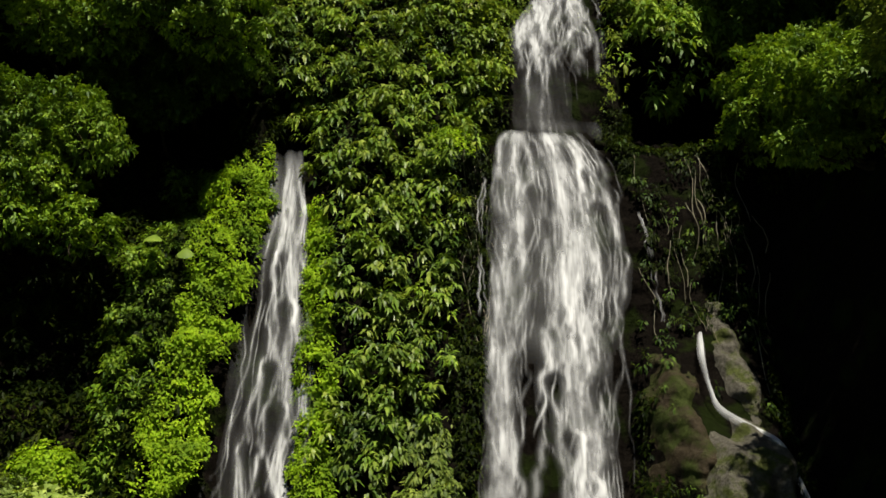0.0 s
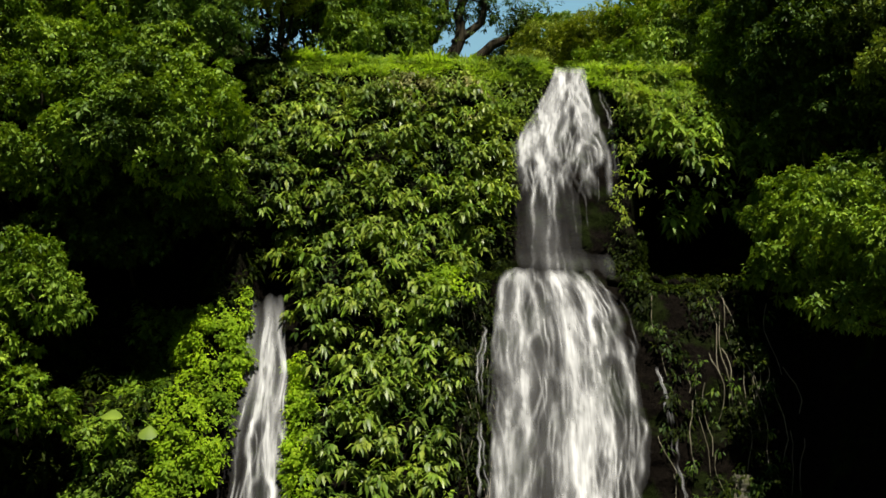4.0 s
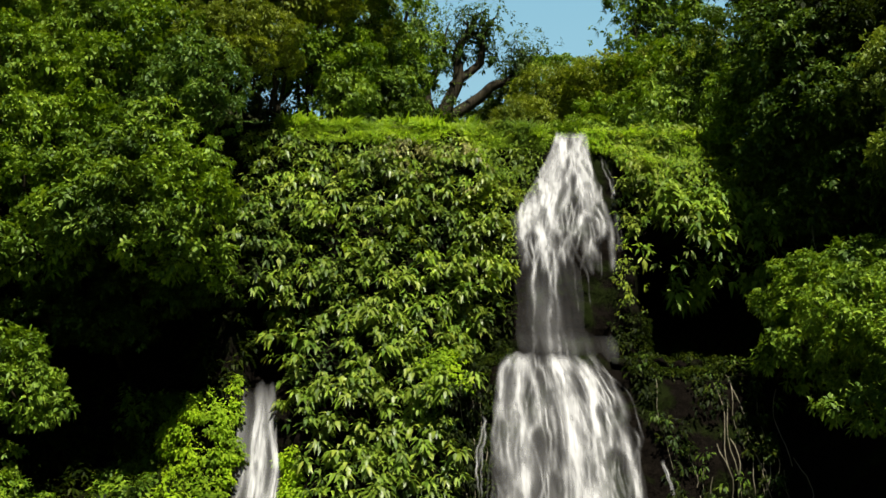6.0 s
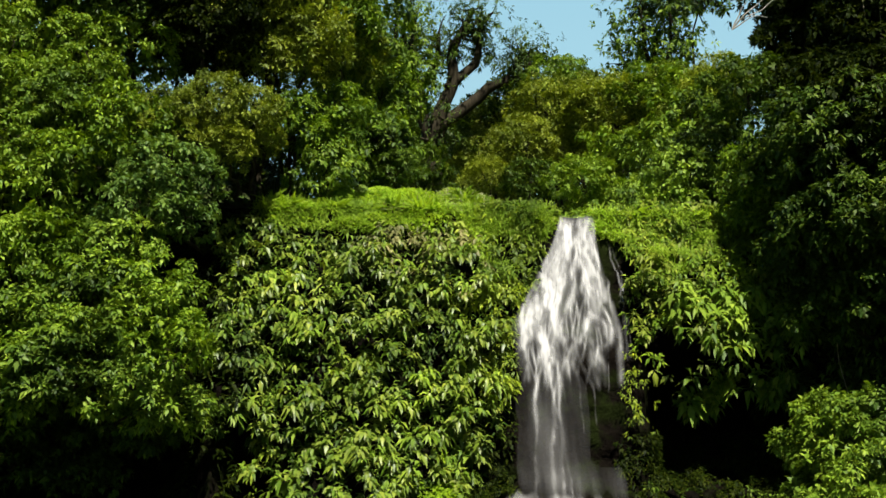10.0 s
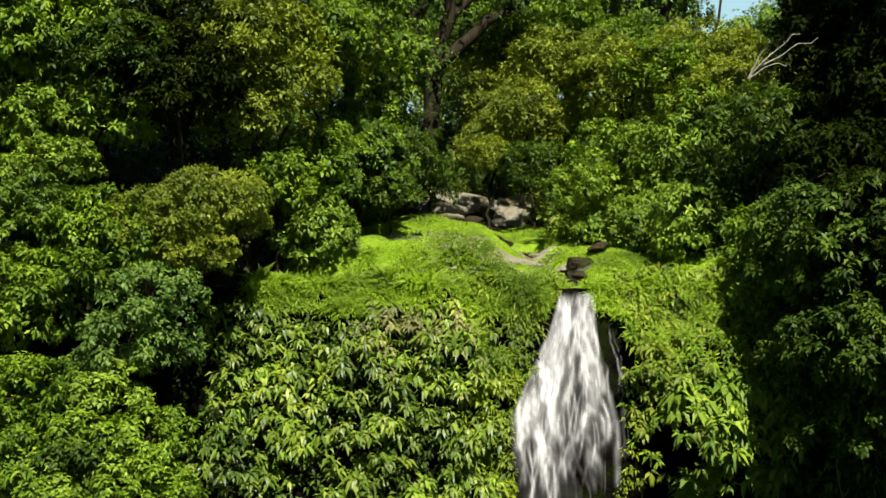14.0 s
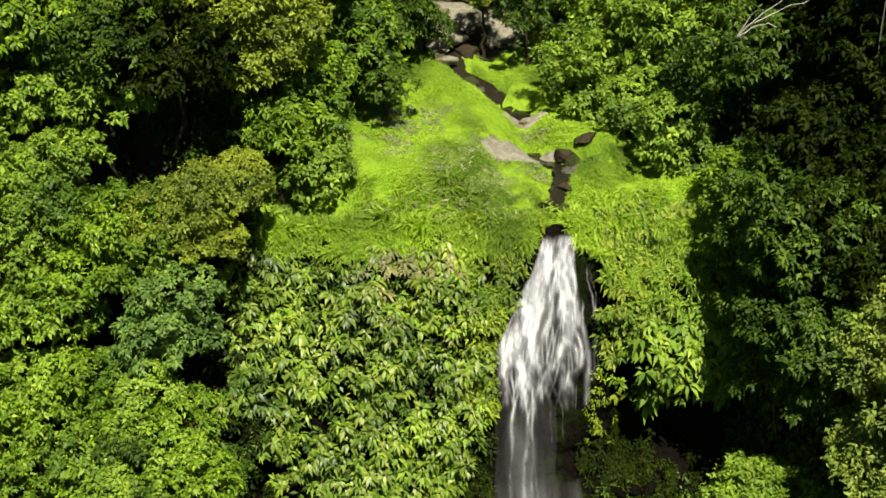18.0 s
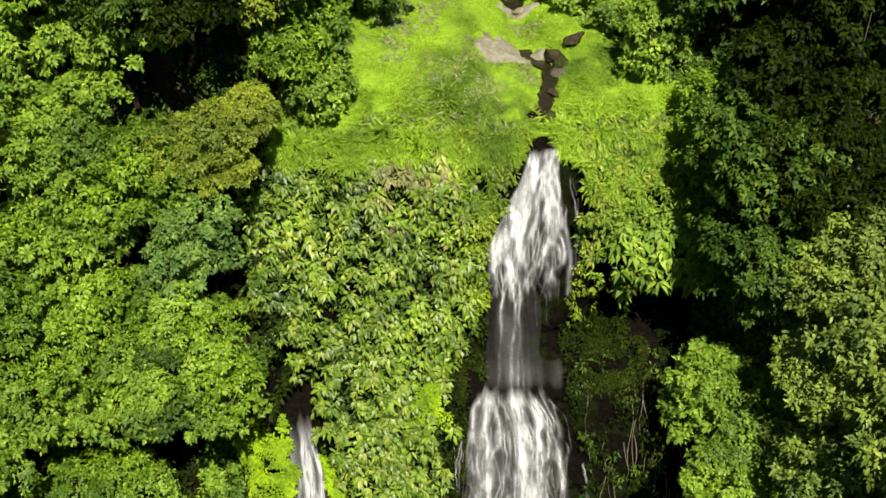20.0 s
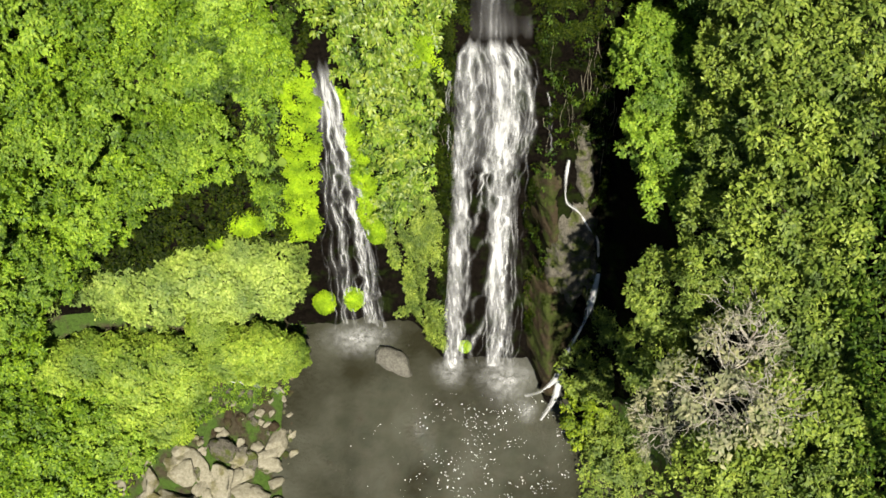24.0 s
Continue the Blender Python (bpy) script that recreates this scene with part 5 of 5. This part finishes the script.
undergrowth("undergrowth", "forest undergrowth far above the falls", (-45, 45, 28, 75), 2.2, lambda x, y: 1.0 + 0 * x, 3.0, 0.5, "g", 65)


def bank_carpet(name, label, box, per_m2, keep, height, leaf, mat, seed, aspect=0.4):
    rng = np.random.default_rng(seed)
    x0, x1, y0, y1 = box
    n = int((x1 - x0) * (y1 - y0) * per_m2)
    x, y = rng.uniform(x0, x1, n), rng.uniform(y0, y1, n)
    ok = (rng.random(n) < keep(x, y)) & (y < cliff_y(x, foot_z(x)) + 0.3)
    x, y = x[ok], y[ok]
    z = np.maximum(lower_z(x, y), POOL_Z) + height * np.clip(0.5 + 0.7 * rough2(x, y, 0.6), 0.05, 1.2) * (1 - 0.5 * rng.random(len(x)) ** 2)
    V, F = tufts(np.stack([x, y, z], 1), unit(rng.normal(size=(len(x), 3)) * 0.4 + [0, -0.2, 1.0]), 10, leaf * rng.uniform(0.7, 1.3, len(x)), hang=0.2, aspect=aspect, rng=rng)
    return tagged(new(name, mesh_of(name, V, F, LEAF[mat])), label, "foliage", kind="stuff")


shore = lambda x, y: np.interp(y, [-30, -24, -20.5, -18, -15], [-19.5, -18.5, -15.5, -8.0, -7.4])
bank_carpet("bank_plants", "green low plants carpeting the bank", (-32, -7, -21, -10), 22, lambda x, y: 1.0 * (x < shore(x, y) - 0.6), 0.35, 0.14, "g", 71)
# darker carpet drawn for the shadow gap above the bank bushes
bank_carpet("bank_plants", "creeping plants on the upper bank, a shadow gap put into their colour", (-32, -7.5, -15, -8), 20, lambda x, y: 1.0 + 0 * x, 0.6, 0.18, "d", 72)
bank_carpet("bank_plants", "shaded green plants farther down the bank", (-34, -14, -34, -18), 12, lambda x, y: 1.0 * (x < shore(x, y)), 1.2, 0.24, "g", 73)
bank_carpet("bank_plants", "leafy plants along the right shore of the pool", (9.4, 18, -34, -12), 14, lambda x, y: 1.0 * (x > 10.0), 1.0, 0.24, "h", 74)

# ---- stones ----


def stone(name, label, at, size, mat, seed, group="", flat=1.0):
    """A weathered boulder: facetted, then rounded and worn."""
    rng = np.random.default_rng(seed)
    bm = bmesh.new()
    bmesh.ops.create_icosphere(bm, subdivisions=3, radius=1)
    cuts = unit(rng.normal(size=(12, 3)))
    depth = rng.uniform(0.4, 0.85, 12)
    for v in bm.verts:
        p = np.array(v.co)
        for c, d in zip(cuts, depth):
            over = p @ c - d
            if over > 0:
                p = p - c * over * 0.96
        q = Vector(p * 2.2 + seed)
        p = p * (1 + 0.22 * noise.noise(q) + 0.10 * noise.noise(q * 3))
        v.co = Vector(p * np.array(size))
    me = bpy.data.meshes.new(name)
    bm.to_mesh(me)
    bm.free()
    me.polygons.foreach_set("use_smooth", np.ones(len(me.polygons), bool))
    me.materials.append(mat)
    ob = new(name, me)
    ob.location = at
    ob.rotation_euler = (rng.uniform(-0.25, 0.25), rng.uniform(-0.25, 0.25), rng.uniform(0, 6.28))
    return tagged(ob, label, "rock", group)


def low_at(x, y):
    return float(max(lower_z(x, y), -6.4))


stone("boulder", "grey half-sunken boulder in the pool", (-1.6, -16.3, -5.5), (1.15, 1.5, 0.9), POOLROCK, 3)
rng = np.random.default_rng(5)
for k in range(46):
    x, y = rng.uniform(-19.5, -8.9), rng.uniform(-27, -21.3)
    s = rng.uniform(0.35, 1.05)
    stone("bank_stone", "cream weathered stone on the bank of the pool", (x, y, max(low_at(x, y), -5.6) + 0.12 * s), (s * rng.uniform(0.9, 1.6), s, s * rng.uniform(0.4, 0.7)), PALE if k % 6 else GREY, 40 + k, "bank stones")
for k in range(14):
    x, y = rng.uniform(-17.5, -9.3), rng.uniform(-27.5, -22.2)
    s = rng.uniform(1.0, 1.7)
    stone("bank_slab", "large cream weathered slab on the bank of the pool", (x, y, max(low_at(x, y), -5.6) + 0.1), (s * rng.uniform(1.0, 1.6), s, s * 0.32), PALE, 600 + k, "bank stones")
for k in range(130):
    x, y = rng.uniform(-14.5, -8.3), rng.uniform(-23, -16.6)
    s = rng.uniform(0.1, 0.42) ** 1.1
    m = (BROWN, GREY, PALE, BROWN, PALE)[k % 5]
    stone("bank_stone", "pale rubble stone at the water's edge" if m is PALE else "small brown rubble stone at the water's edge", (x, y, max(low_at(x, y), -5.6) + 0.06), (s * rng.uniform(1, 1.7), s, s * rng.uniform(0.4, 0.8)), m, 400 + k, "bank stones")


def rock_face(name, label, centre, size, mat, seed, proud=0.3):
    """A bare, bulging face of rock set against the cliff, thinning out to its ragged rim."""
    u, v = np.meshgrid(np.linspace(-1, 1, 46), np.linspace(-1, 1, 60))
    X, Z = centre[0] + size[0] * u, centre[1] + size[1] * v
    rim = 1 - np.sqrt(u * u + v * v) + 0.22 * rough2(X * 1.6 + seed, Z * 1.2, 0.6)
    Y = cliff_y(X, Z) - proud * np.clip(rim * 2.2, -0.6, 1) - 0.16 * rough2(X + seed, Z * 0.8, 0.35) - 0.05 * rough2(X * 2 + seed, Z * 2, 0.2)
    a = np.arange(u.size).reshape(u.shape)
    F = np.stack([a[:-1, :-1], a[:-1, 1:], a[1:, 1:], a[1:, :-1]], -1).reshape(-1, 4)
    F = F[rim.ravel()[F].max(1) > -0.15]
    return tagged(new(name, mesh_of(name, np.stack([X, Y, Z], -1).reshape(-1, 3), F, mat, True)), label, "rock", kind="structure")


rock_face("rock_face", "pale grey-beige bare rock of the buttress beside the rivulet", (9.8, 3.1), (1.7, 3.2), GREY, 1, 0.95)
rock_face("rock_face", "pale weathered rock strip above the rivulet", (10.3, 8.2), (0.55, 2.2), GREY, 2, 0.35)
rock_face("rock_face", "brown wet rock at the foot of the buttress", (8.5, -1.4), (1.5, 3.4), BROWN, 3, 0.3)
rock_face("rock_face", "brown mossy rock beside the lower fall", (8.2, 6.2), (0.8, 2.2), BROWN, 4, 0.25)
for k, (x, z, a, b, c) in enumerate(((10.2, -1.0, 0.6, 0.5, 0.7), (9.4, -3.6, 0.8, 0.6, 0.7), (10.6, 0.8, 0.5, 0.5, 0.7), (8.3, -4.6, 0.7, 0.6, 0.6))):
    stone("cliff_boulder", "brown wet boulder at the foot of the buttress", (x, float(cliff_y(x, z)) - 0.05, z), (a, b, c), BROWN, 140 + k, "buttress stones")
for k, (x, y, s, m) in enumerate(((3.1, 16.3, 2.0, PALE), (5.7, 17.0, 1.9, PALE), (2.3, 14.4, 1.4, PALE), (4.4, 16.2, 0.9, BROWN), (3.6, 14.6, 0.9, BROWN), (4.6, 14.4, 0.8, BROWN), (2.6, 12.6, 0.6, PALE), (5.2, 18.8, 1.2, GREY), (3.4, 18.9, 1.2, BROWN), (6.8, 17.4, 0.9, BROWN), (4.0, 10.6, 0.5, GREY), (3.7, 11.2, 0.6, BROWN), (6.2, 8.6, 0.4, PALE), (7.2, 5.2, 0.5, BROWN), (6.6, 3.2, 0.4, BROWN), (7.4, 4.2, 0.45, GREY), (5.9, 1.6, 0.3, ROCK), (6.9, 1.4, 0.35, BROWN), (6.8, 0.2, 0.3, ROCK))):
    stone("stream_stone", "pale brown boulder in the stream above the falls", (x, y, float(upper_z(x, y)) + 0.1 * s), (s * 1.35, s, s * 0.5), m, 160 + k, "stream boulders")


def drape(name, label, centre, size, mat, seed, lift=0.07):
    """A low uneven bar lying on the ground above the falls, with a ragged rim."""
    u, v = np.meshgrid(np.linspace(-1.2, 1.2, 40), np.linspace(-1.2, 1.2, 30))
    X, Y = centre[0] + size[0] * u, centre[1] + size[1] * v
    rim = 1 - np.sqrt(u * u + v * v) + 0.3 * rough2(X * 1.4 + seed, Y * 1.4, 0.5) + 0.1 * rough2(X + seed, Y, 0.12)
    Z = upper_z(X, Y) + lift * np.clip(rim * 3, -1, 1) + 0.03 * rough2(X, Y, 0.12)
    a = np.arange(u.size).reshape(u.shape)
    F = np.stack([a[:-1, :-1], a[:-1, 1:], a[1:, 1:], a[1:, :-1]], -1).reshape(-1, 4)
    F = F[rim.ravel()[F].max(1) > -0.1]
    return tagged(new(name, mesh_of(name, np.stack([X, Y, Z], -1).reshape(-1, 3), F, mat, True)), label, "ground", kind="structure")


drape("sand_bar", "flat pale sandy bar beside the stream", (5.6, 5.6), (1.5, 0.85), PALE, 1, 0.16)
drape("sand_bar", "small pale sandy bar below the upper pool", (6.0, 8.6), (1.1, 0.35), PALE, 2, 0.12)
for k, (x, y, s) in enumerate(((6.2, 0.5, 0.3), (6.55, 1.0, 0.34), (6.9, 1.9, 0.36), (6.3, 2.3, 0.25), (7.0, 3.0, 0.3), (7.55, 4.7, 0.55), (8.0, 5.5, 0.5))):
    stone("chute_stone", "dark brown wet stone in the chute above the lip", (x, y, float(upper_z(x, y)) + 0.12), (s * 1.3, s, s * 0.5), BROWN, 330 + k, "stream boulders")
# the ledge's worn front and fallen blocks
for k in range(18):
    x = 1.7 + k * 0.62
    if 3.2 < x < 6.9:
        continue
    stone("ledge_block", "dark wet block on the ledge beside the main fall, shade put into its colour", (x, float(cliff_y(x, 16.6)) + 0.15, 16.75), (0.5, 0.4, 0.28), ROCK, 200 + k, "ledge blocks")

# the stream that feeds the falls
ys = np.linspace(0.2, 19, 70)
wid = np.interp(ys, [0, 2, 4, 5, 6, 7, 8.6, 9.4, 10.2, 11, 12, 14, 19], [0.42, 0.28, 0.35, 0.5, 0.25, 0.03, 0.03, 0.8, 1.15, 0.9, 0.3, 0.4, 0.4])
wid = wid * (1 + 0.25 * rough2(ys * 2, 0 * ys, 0.4))
cols = np.linspace(-1, 1, 5)
BX = bed_x(ys)[:, None] + cols * wid[:, None]
BY = np.repeat(ys[:, None], 5, 1)
BZ = np.repeat(upper_z(bed_x(ys), ys)[:, None], 5, 1) + 0.2
BZ -= 0.4 * ((ys > 6.4) & (ys < 8.8))[:, None]
BZ[:6] = np.minimum(BZ[:6], 26.12)
setting("stream_water", grid_mesh("stream_water", np.stack([BX, BY, BZ], -1), STREAM), "shallow dark stream feeding the falls", "water")
for a, b in ((12.8, 15.2),):
    rng = np.random.default_rng(int(a * 10))
    for k in range(14):
        y = rng.uniform(a, b)
        x = float(bed_x(y)) + rng.uniform(-1.6, -0.2)
        stone("gravel_slab", "pale sandy slab beside the stream", (x, y, float(upper_z(x, y)) + 0.05), (rng.uniform(0.25, 0.6), rng.uniform(0.2, 0.45), 0.12), PALE, 260 + k + int(a), "streamside slabs")

# ---- distance ----
aa = np.linspace(-0.9, 0.9, 25)
V = np.stack([np.stack([900 * np.sin(aa), 900 * np.cos(aa), np.full(25, z)], 1) for z in (0, 250, 600, 1000)], 0)
setting("backdrop", grid_mesh("backdrop", V, DISTANT_SKY), "pale blue sky far behind the trees", "sky")

# ---- single plants, dead wood, hanging things ----


def branch_tree(name, label, root, boughs, leaf_mat, seed, thick=0.4, tuft=0.9, bark=BARK, per=150, leaf=0.3):
    """A tree with a drawn trunk and boughs; leaves stand in loose tufts along the outer boughs."""
    rng = np.random.default_rng(seed)
    ob = thing(name, label, "tree", root)
    wood, tips = [], []
    for pts, r in boughs:
        P = np.asarray(pts, float)
        t = np.linspace(0, len(P) - 1, 5 * len(P))
        Q = np.stack([np.interp(t, np.arange(len(P)), P[:, k]) for k in range(3)], 1)
        Q += np.stack([np.sin(t * 2.3 + seed), np.cos(t * 1.9 + seed), 0 * t], 1) * 0.16
        wood.append(tube(Q, np.linspace(r, r * 0.35, len(Q)), 7))
        for k in range(len(Q) // 2, len(Q)):
            for _ in range(2):
                d = unit(rng.normal(size=3) + [0, 0, 0.5])
                e = Q[k] + d * rng.uniform(0.5, 1.3)
                wood.append(tube(bent(Q[k], e, rng.normal(size=3) * 0.12, 5, rng), np.linspace(r * 0.22, 0.015, 5), 4))
                tips.append(e)
    part("trunk", mesh_of("trunk", *join(wood), bark, True), ob, "dark twisted trunk with mossy boughs")
    tips = np.array(tips)
    c = np.repeat(tips, 8, 0) + rng.normal(size=(len(tips) * 8, 3)) * tuft * 0.38
    V, F = tufts(c, unit(c - np.repeat(tips, 8, 0) + [0, 0, 0.25]), 9, np.full(len(c), leaf), rng=rng)
    part("crown", mesh_of("crown", V, F, LEAF[leaf_mat]), ob, "sparse tufted crown")
    return ob


branch_tree("twisted_tree", "old twisted dark tree standing against the sky", (2.1, 22.0, 30.4), [
    ([(0, 0, -1), (-0.1, 0, 1.6), (0.1, 0.1, 3.6), (0.4, 0.1, 5.4)], 0.7),
    ([(0.4, 0.1, 5.2), (0.9, 0.2, 7.2), (0.9, 0.3, 8.8), (1.6, 0.2, 10.2), (1.9, 0.1, 11.6)], 0.42),
    ([(0.9, 0.2, 7.0), (2.2, 0.4, 8.6), (2.4, 0.5, 10.2), (3.0, 0.5, 11.2)], 0.3),
    ([(0.3, 0.1, 4.6), (1.8, 0.6, 6.2), (3.0, 0.9, 7.3), (4.4, 1.1, 7.8), (5.2, 1.6, 8.6), (5.6, 2.0, 9.9)], 0.4),
    ([(4.2, 1.0, 7.7), (4.4, 1.1, 8.8), (4.9, 1.2, 9.8)], 0.15),
    ([(0.1, 0.1, 4.0), (-0.9, 0.3, 6.2), (-1.2, 0.3, 8.0), (-1.0, 0.4, 9.6), (-1.4, 0.4, 11.2)], 0.4),
    ([(-0.9, 0.3, 6.4), (-0.1, 0.4, 8.4), (0.2, 0.4, 10.2)], 0.28),
], "d", 11, tuft=1.25, leaf=0.24)
branch_tree("slender_tree", "tall slender tree with thin feathery light leaves", (-0.4, 19.0, 29.2), [
    ([(0, 0, -1), (0.1, 0, 4), (0.0, 0.1, 8), (0.4, 0.2, 12.5)], 0.2),
    ([(0, 0, 5), (0.9, 0.2, 8), (1.3, 0.3, 10.8)], 0.12),
    ([(0, 0, 6), (-1.0, 0.2, 9), (-1.3, 0.2, 12)], 0.12),
    ([(0, 0, 7.5), (0.9, 0.1, 10.0), (1.2, 0.1, 13)], 0.1),
], "l", 15, tuft=1.2, leaf=0.24)
branch_tree("tall_tree", "rounded tall tree behind the ridge", (16.6, 32.0, 33.5), [
    ([(0, 0, 0), (0.1, 0, 4), (0.2, 0.2, 8), (0.3, 0.4, 11)], 0.4),
    ([(0, 0, 5), (-1.6, 0.4, 8), (-2.2, 0.6, 10.6)], 0.22),
    ([(0, 0, 6), (1.6, 0.4, 8.6), (2.2, 0.6, 11)], 0.22),
    ([(0.1, 0, 7), (0.8, -0.8, 10), (1.0, -1, 12.6)], 0.2),
    ([(0.1, 0, 7.5), (-0.8, -0.6, 10), (-1.0, -1, 12.6)], 0.2),
], "g", 12, tuft=2.0, leaf=0.36)
branch_tree("palm_like_tree", "slim pale tree beside the ridge", (10.6, 30.0, 33.0), [
    ([(0, 0, 0), (0.1, 0, 4), (0.2, 0, 7.4)], 0.16), ([(0.1, 0, 5.6), (0.9, 0, 7.6)], 0.08), ([(0.1, 0, 5.6), (-0.7, 0, 7.4)], 0.08),
], "l", 13, tuft=1.0)
# its dk crown holds the rim's shade as colour
branch_tree("overhanging_tree", "tree leaning over the gorge's rim, shade put into its leaf colour", (18.6, 10.0, 31.0), [
    ([(0, 0, -1), (-0.3, 0, 5), (-0.6, 0.5, 10), (0, 1, 14)], 0.45),
    ([(-0.4, 0.2, 6.5), (-1.8, 1.5, 8.4), (-3.0, 2.4, 9.0)], 0.22),
    ([(-0.5, 0.4, 8), (1.5, 0, 11), (2.5, 0, 13)], 0.22),
    ([(-0.3, 0.0, 4), (1.5, -1.5, 7), (2.5, -3, 9)], 0.24),
], "dk", 14, tuft=1.7)


def wire(name, label, category, pts, r, mat, group=""):
    P = np.asarray(pts, float)
    ob = thing(name, label, category, tuple(P[0]), group)
    part("strand", mesh_of("strand", *tube(P - P[0], np.full(len(P), r), 5), mat, True), ob)
    return ob


for k, (x, y, zt, zb) in enumerate(((16.2, -2.0, 36, 27.5), (16.6, -2.2, 36, 25.0), (15.9, -1.6, 35, 29.0), (13.6, -4.2, 21.5, 18.0))):
    t = np.linspace(0, 1, 12)
    wire("liana", "thin pale liana hanging in the shade", "liana", np.stack([x + 0.5 * t + 0.05 * np.sin(9 * t + k), y + 0.04 * np.cos(7 * t), zt + (zb - zt) * t], 1), 0.014, ROOT, "lianas")
rng = np.random.default_rng(31)
for k in range(46):
    x = rng.uniform(7.9, 12.2) if k % 3 else rng.uniform(2.1, 2.9)
    zt = rng.uniform(10, 16.6)
    L = rng.uniform(1.2, 3.4)
    t = np.linspace(0, 1, 9)
    xs = x + 0.12 * np.sin(5 * t + k) + rng.normal() * 0.15 * t
    zs = zt - L * t
    wire("hanging_root", "thin pale root trailing over the wet rock", "root", np.stack([xs, cliff_y(xs, zs) - 0.1 - 0.1 * np.sin(np.pi * t), zs], 1), rng.uniform(0.008, 0.016), ROOT, "hanging roots")

# fallen bleached boughs
for root, tips in (((12.0, 0.3, 33.0), ((12.6, 0.0, 34.2), (13.6, 0.0, 34.45), (14.2, 0.0, 34.35), (13.2, 0.0, 33.4))), ((20.5, -14.5, 27.4), ((22.2, -16.5, 27.9), (21.5, -16, 27.2))), ((20.6, -11.2, 27.0), ((21.2, -13.0, 28.6), (21.8, -12.6, 28.0)))):
    ob = thing("dead_branch", "bare bleached branch sticking out of the trees", "branch", root, "dead branches")
    part("bough", mesh_of("bough", *join([tube(bent((0, 0, 0), np.subtract(t, root), (0.1, 0, 0.25), 8), np.linspace(0.026, 0.009, 8), 6) for t in tips]), DEADWOOD, True), ob)


def bare_shrub(at, r, seed):
    rng = np.random.default_rng(seed)
    ob = thing("dry_shrub", "leafless pale shrub with a tangle of fine twigs", "shrub", at, "dry shrubs")
    wood = []
    for k in range(15):
        d = unit(rng.normal(size=3) * [1, 1, 0.5] + [0, 0, 0.75])
        e = d * r * rng.uniform(0.6, 1.15)
        P = bent((0, 0, -0.6), e, rng.normal(size=3) * 0.18 * r, 8, rng)
        wood.append(tube(P, np.linspace(0.035, 0.012, 8), 4))
        for j in range(7):
            s = P[rng.integers(3, 8)]
            wood.append(tube(bent(s, s + unit(d + rng.normal(size=3) * 0.8) * r * rng.uniform(0.2, 0.5), rng.normal(size=3) * 0.05 * r, 5, rng), np.linspace(0.014, 0.006, 5), 3))
    part("twig_tangle", mesh_of("twig_tangle", *join([(v, f) for v, f in wood]), DEADWOOD, True), ob)


for k, (x, y, z, r) in enumerate(((14.0, -23.0, 20.4, 2.3), (13.4, -24.0, 19.4, 2.0), (12.2, -24.4, 14.0, 1.9), (14.6, -20.6, 20.0, 1.5), (15.8, -24.6, 20.6, 1.7), (14.9, -21.8, 21.0, 1.6))):
    bare_shrub((x, y, z), r, 700 + k)


def big_leaf_plant(at, sizes, seed):
    """Heart-shaped leaves on arching stalks."""
    rng = np.random.default_rng(seed)
    ob = thing("taro_plant", "broad heart-shaped light green leaves on arching stalks", "plant", at, "taro plants")
    for k, (dx, dz, s, tilt) in enumerate(sizes):
        tip = np.array((dx, -0.9 - 0.2 * k, dz))
        part("stalk", mesh_of("stalk", *tube(bent((0, 0.3, -0.2), tip, (0, 0, 0.35), 8, rng), np.linspace(0.03, 0.016, 8), 6), LEAF["l"], True), ob)
        a = np.linspace(-np.pi, np.pi, 25)
        rad = s * (0.55 + 0.32 * np.cos(a) + 0.1 * np.cos(2 * a))
        rings = []
        for f in (0.02, 0.35, 0.7, 1.0):
            u, v = f * rad * np.cos(a), f * rad * np.sin(a)
            rings.append(np.stack([v, -u * math.cos(tilt), -u * math.sin(tilt) - 0.18 * s * f * f - 0.1 * s * np.abs(np.sin(a)) * f * f], 1) + tip)
        part("leaf_blade", grid_mesh("leaf_blade", np.array(rings), LEAF["m"]), ob)


big_leaf_plant((-7.2, -7.2, 11.0), ((-0.4, 0.6, 0.5, 0.5), (0.65, 0.15, 0.45, 0.8)), 1)
big_leaf_plant((-1.6, 3.8, 27.2), ((0.0, 0.6, 0.7, 0.5), (0.5, 0.3, 0.5, 0.7)), 2)


def moss_cushion(at, size, seed):
    rng = np.random.default_rng(seed)
    ob = thing("moss_cushion", "rounded bright lime moss cushion on wet rock", "moss", at, "moss cushions")
    d = unit(rng.normal(size=(420, 3)))
    d = d[d[:, 1] < 0.5]
    c = d * np.array(size) * (1 + 0.12 * rng.normal(size=(len(d), 1)) * 0.5)
    part("mound", mesh_of("mound", *tufts(c, d, 12, np.full(len(c), 0.15), hang=0.2, aspect=0.6, rng=rng), LEAF["ms"]), ob)
    u, v = np.meshgrid(np.linspace(0, np.pi, 9), np.linspace(0, 2 * np.pi, 15))
    part("core", grid_mesh("core", np.stack([np.sin(u) * np.cos(v) * size[0], np.sin(u) * np.sin(v) * size[1], np.cos(u) * size[2]], -1) * 0.93, TURF), ob)


for k, (x, z, a, b, c) in enumerate(((-5.9, -3.3, 0.55, 0.6, 1.1), (-4.0, -3.8, 0.5, 0.6, 1.3), (-2.0, 2.6, 0.4, 0.4, 0.4), (-9.8, 4.0, 1.0, 0.7, 0.9), (-11.8, 3.2, 0.5, 0.5, 0.6), (3.1, -4.4, 0.25, 0.25, 0.4))):
    moss_cushion((x, float(cliff_y(x, z)) - 0.2, z), (a, b, c), 800 + k)
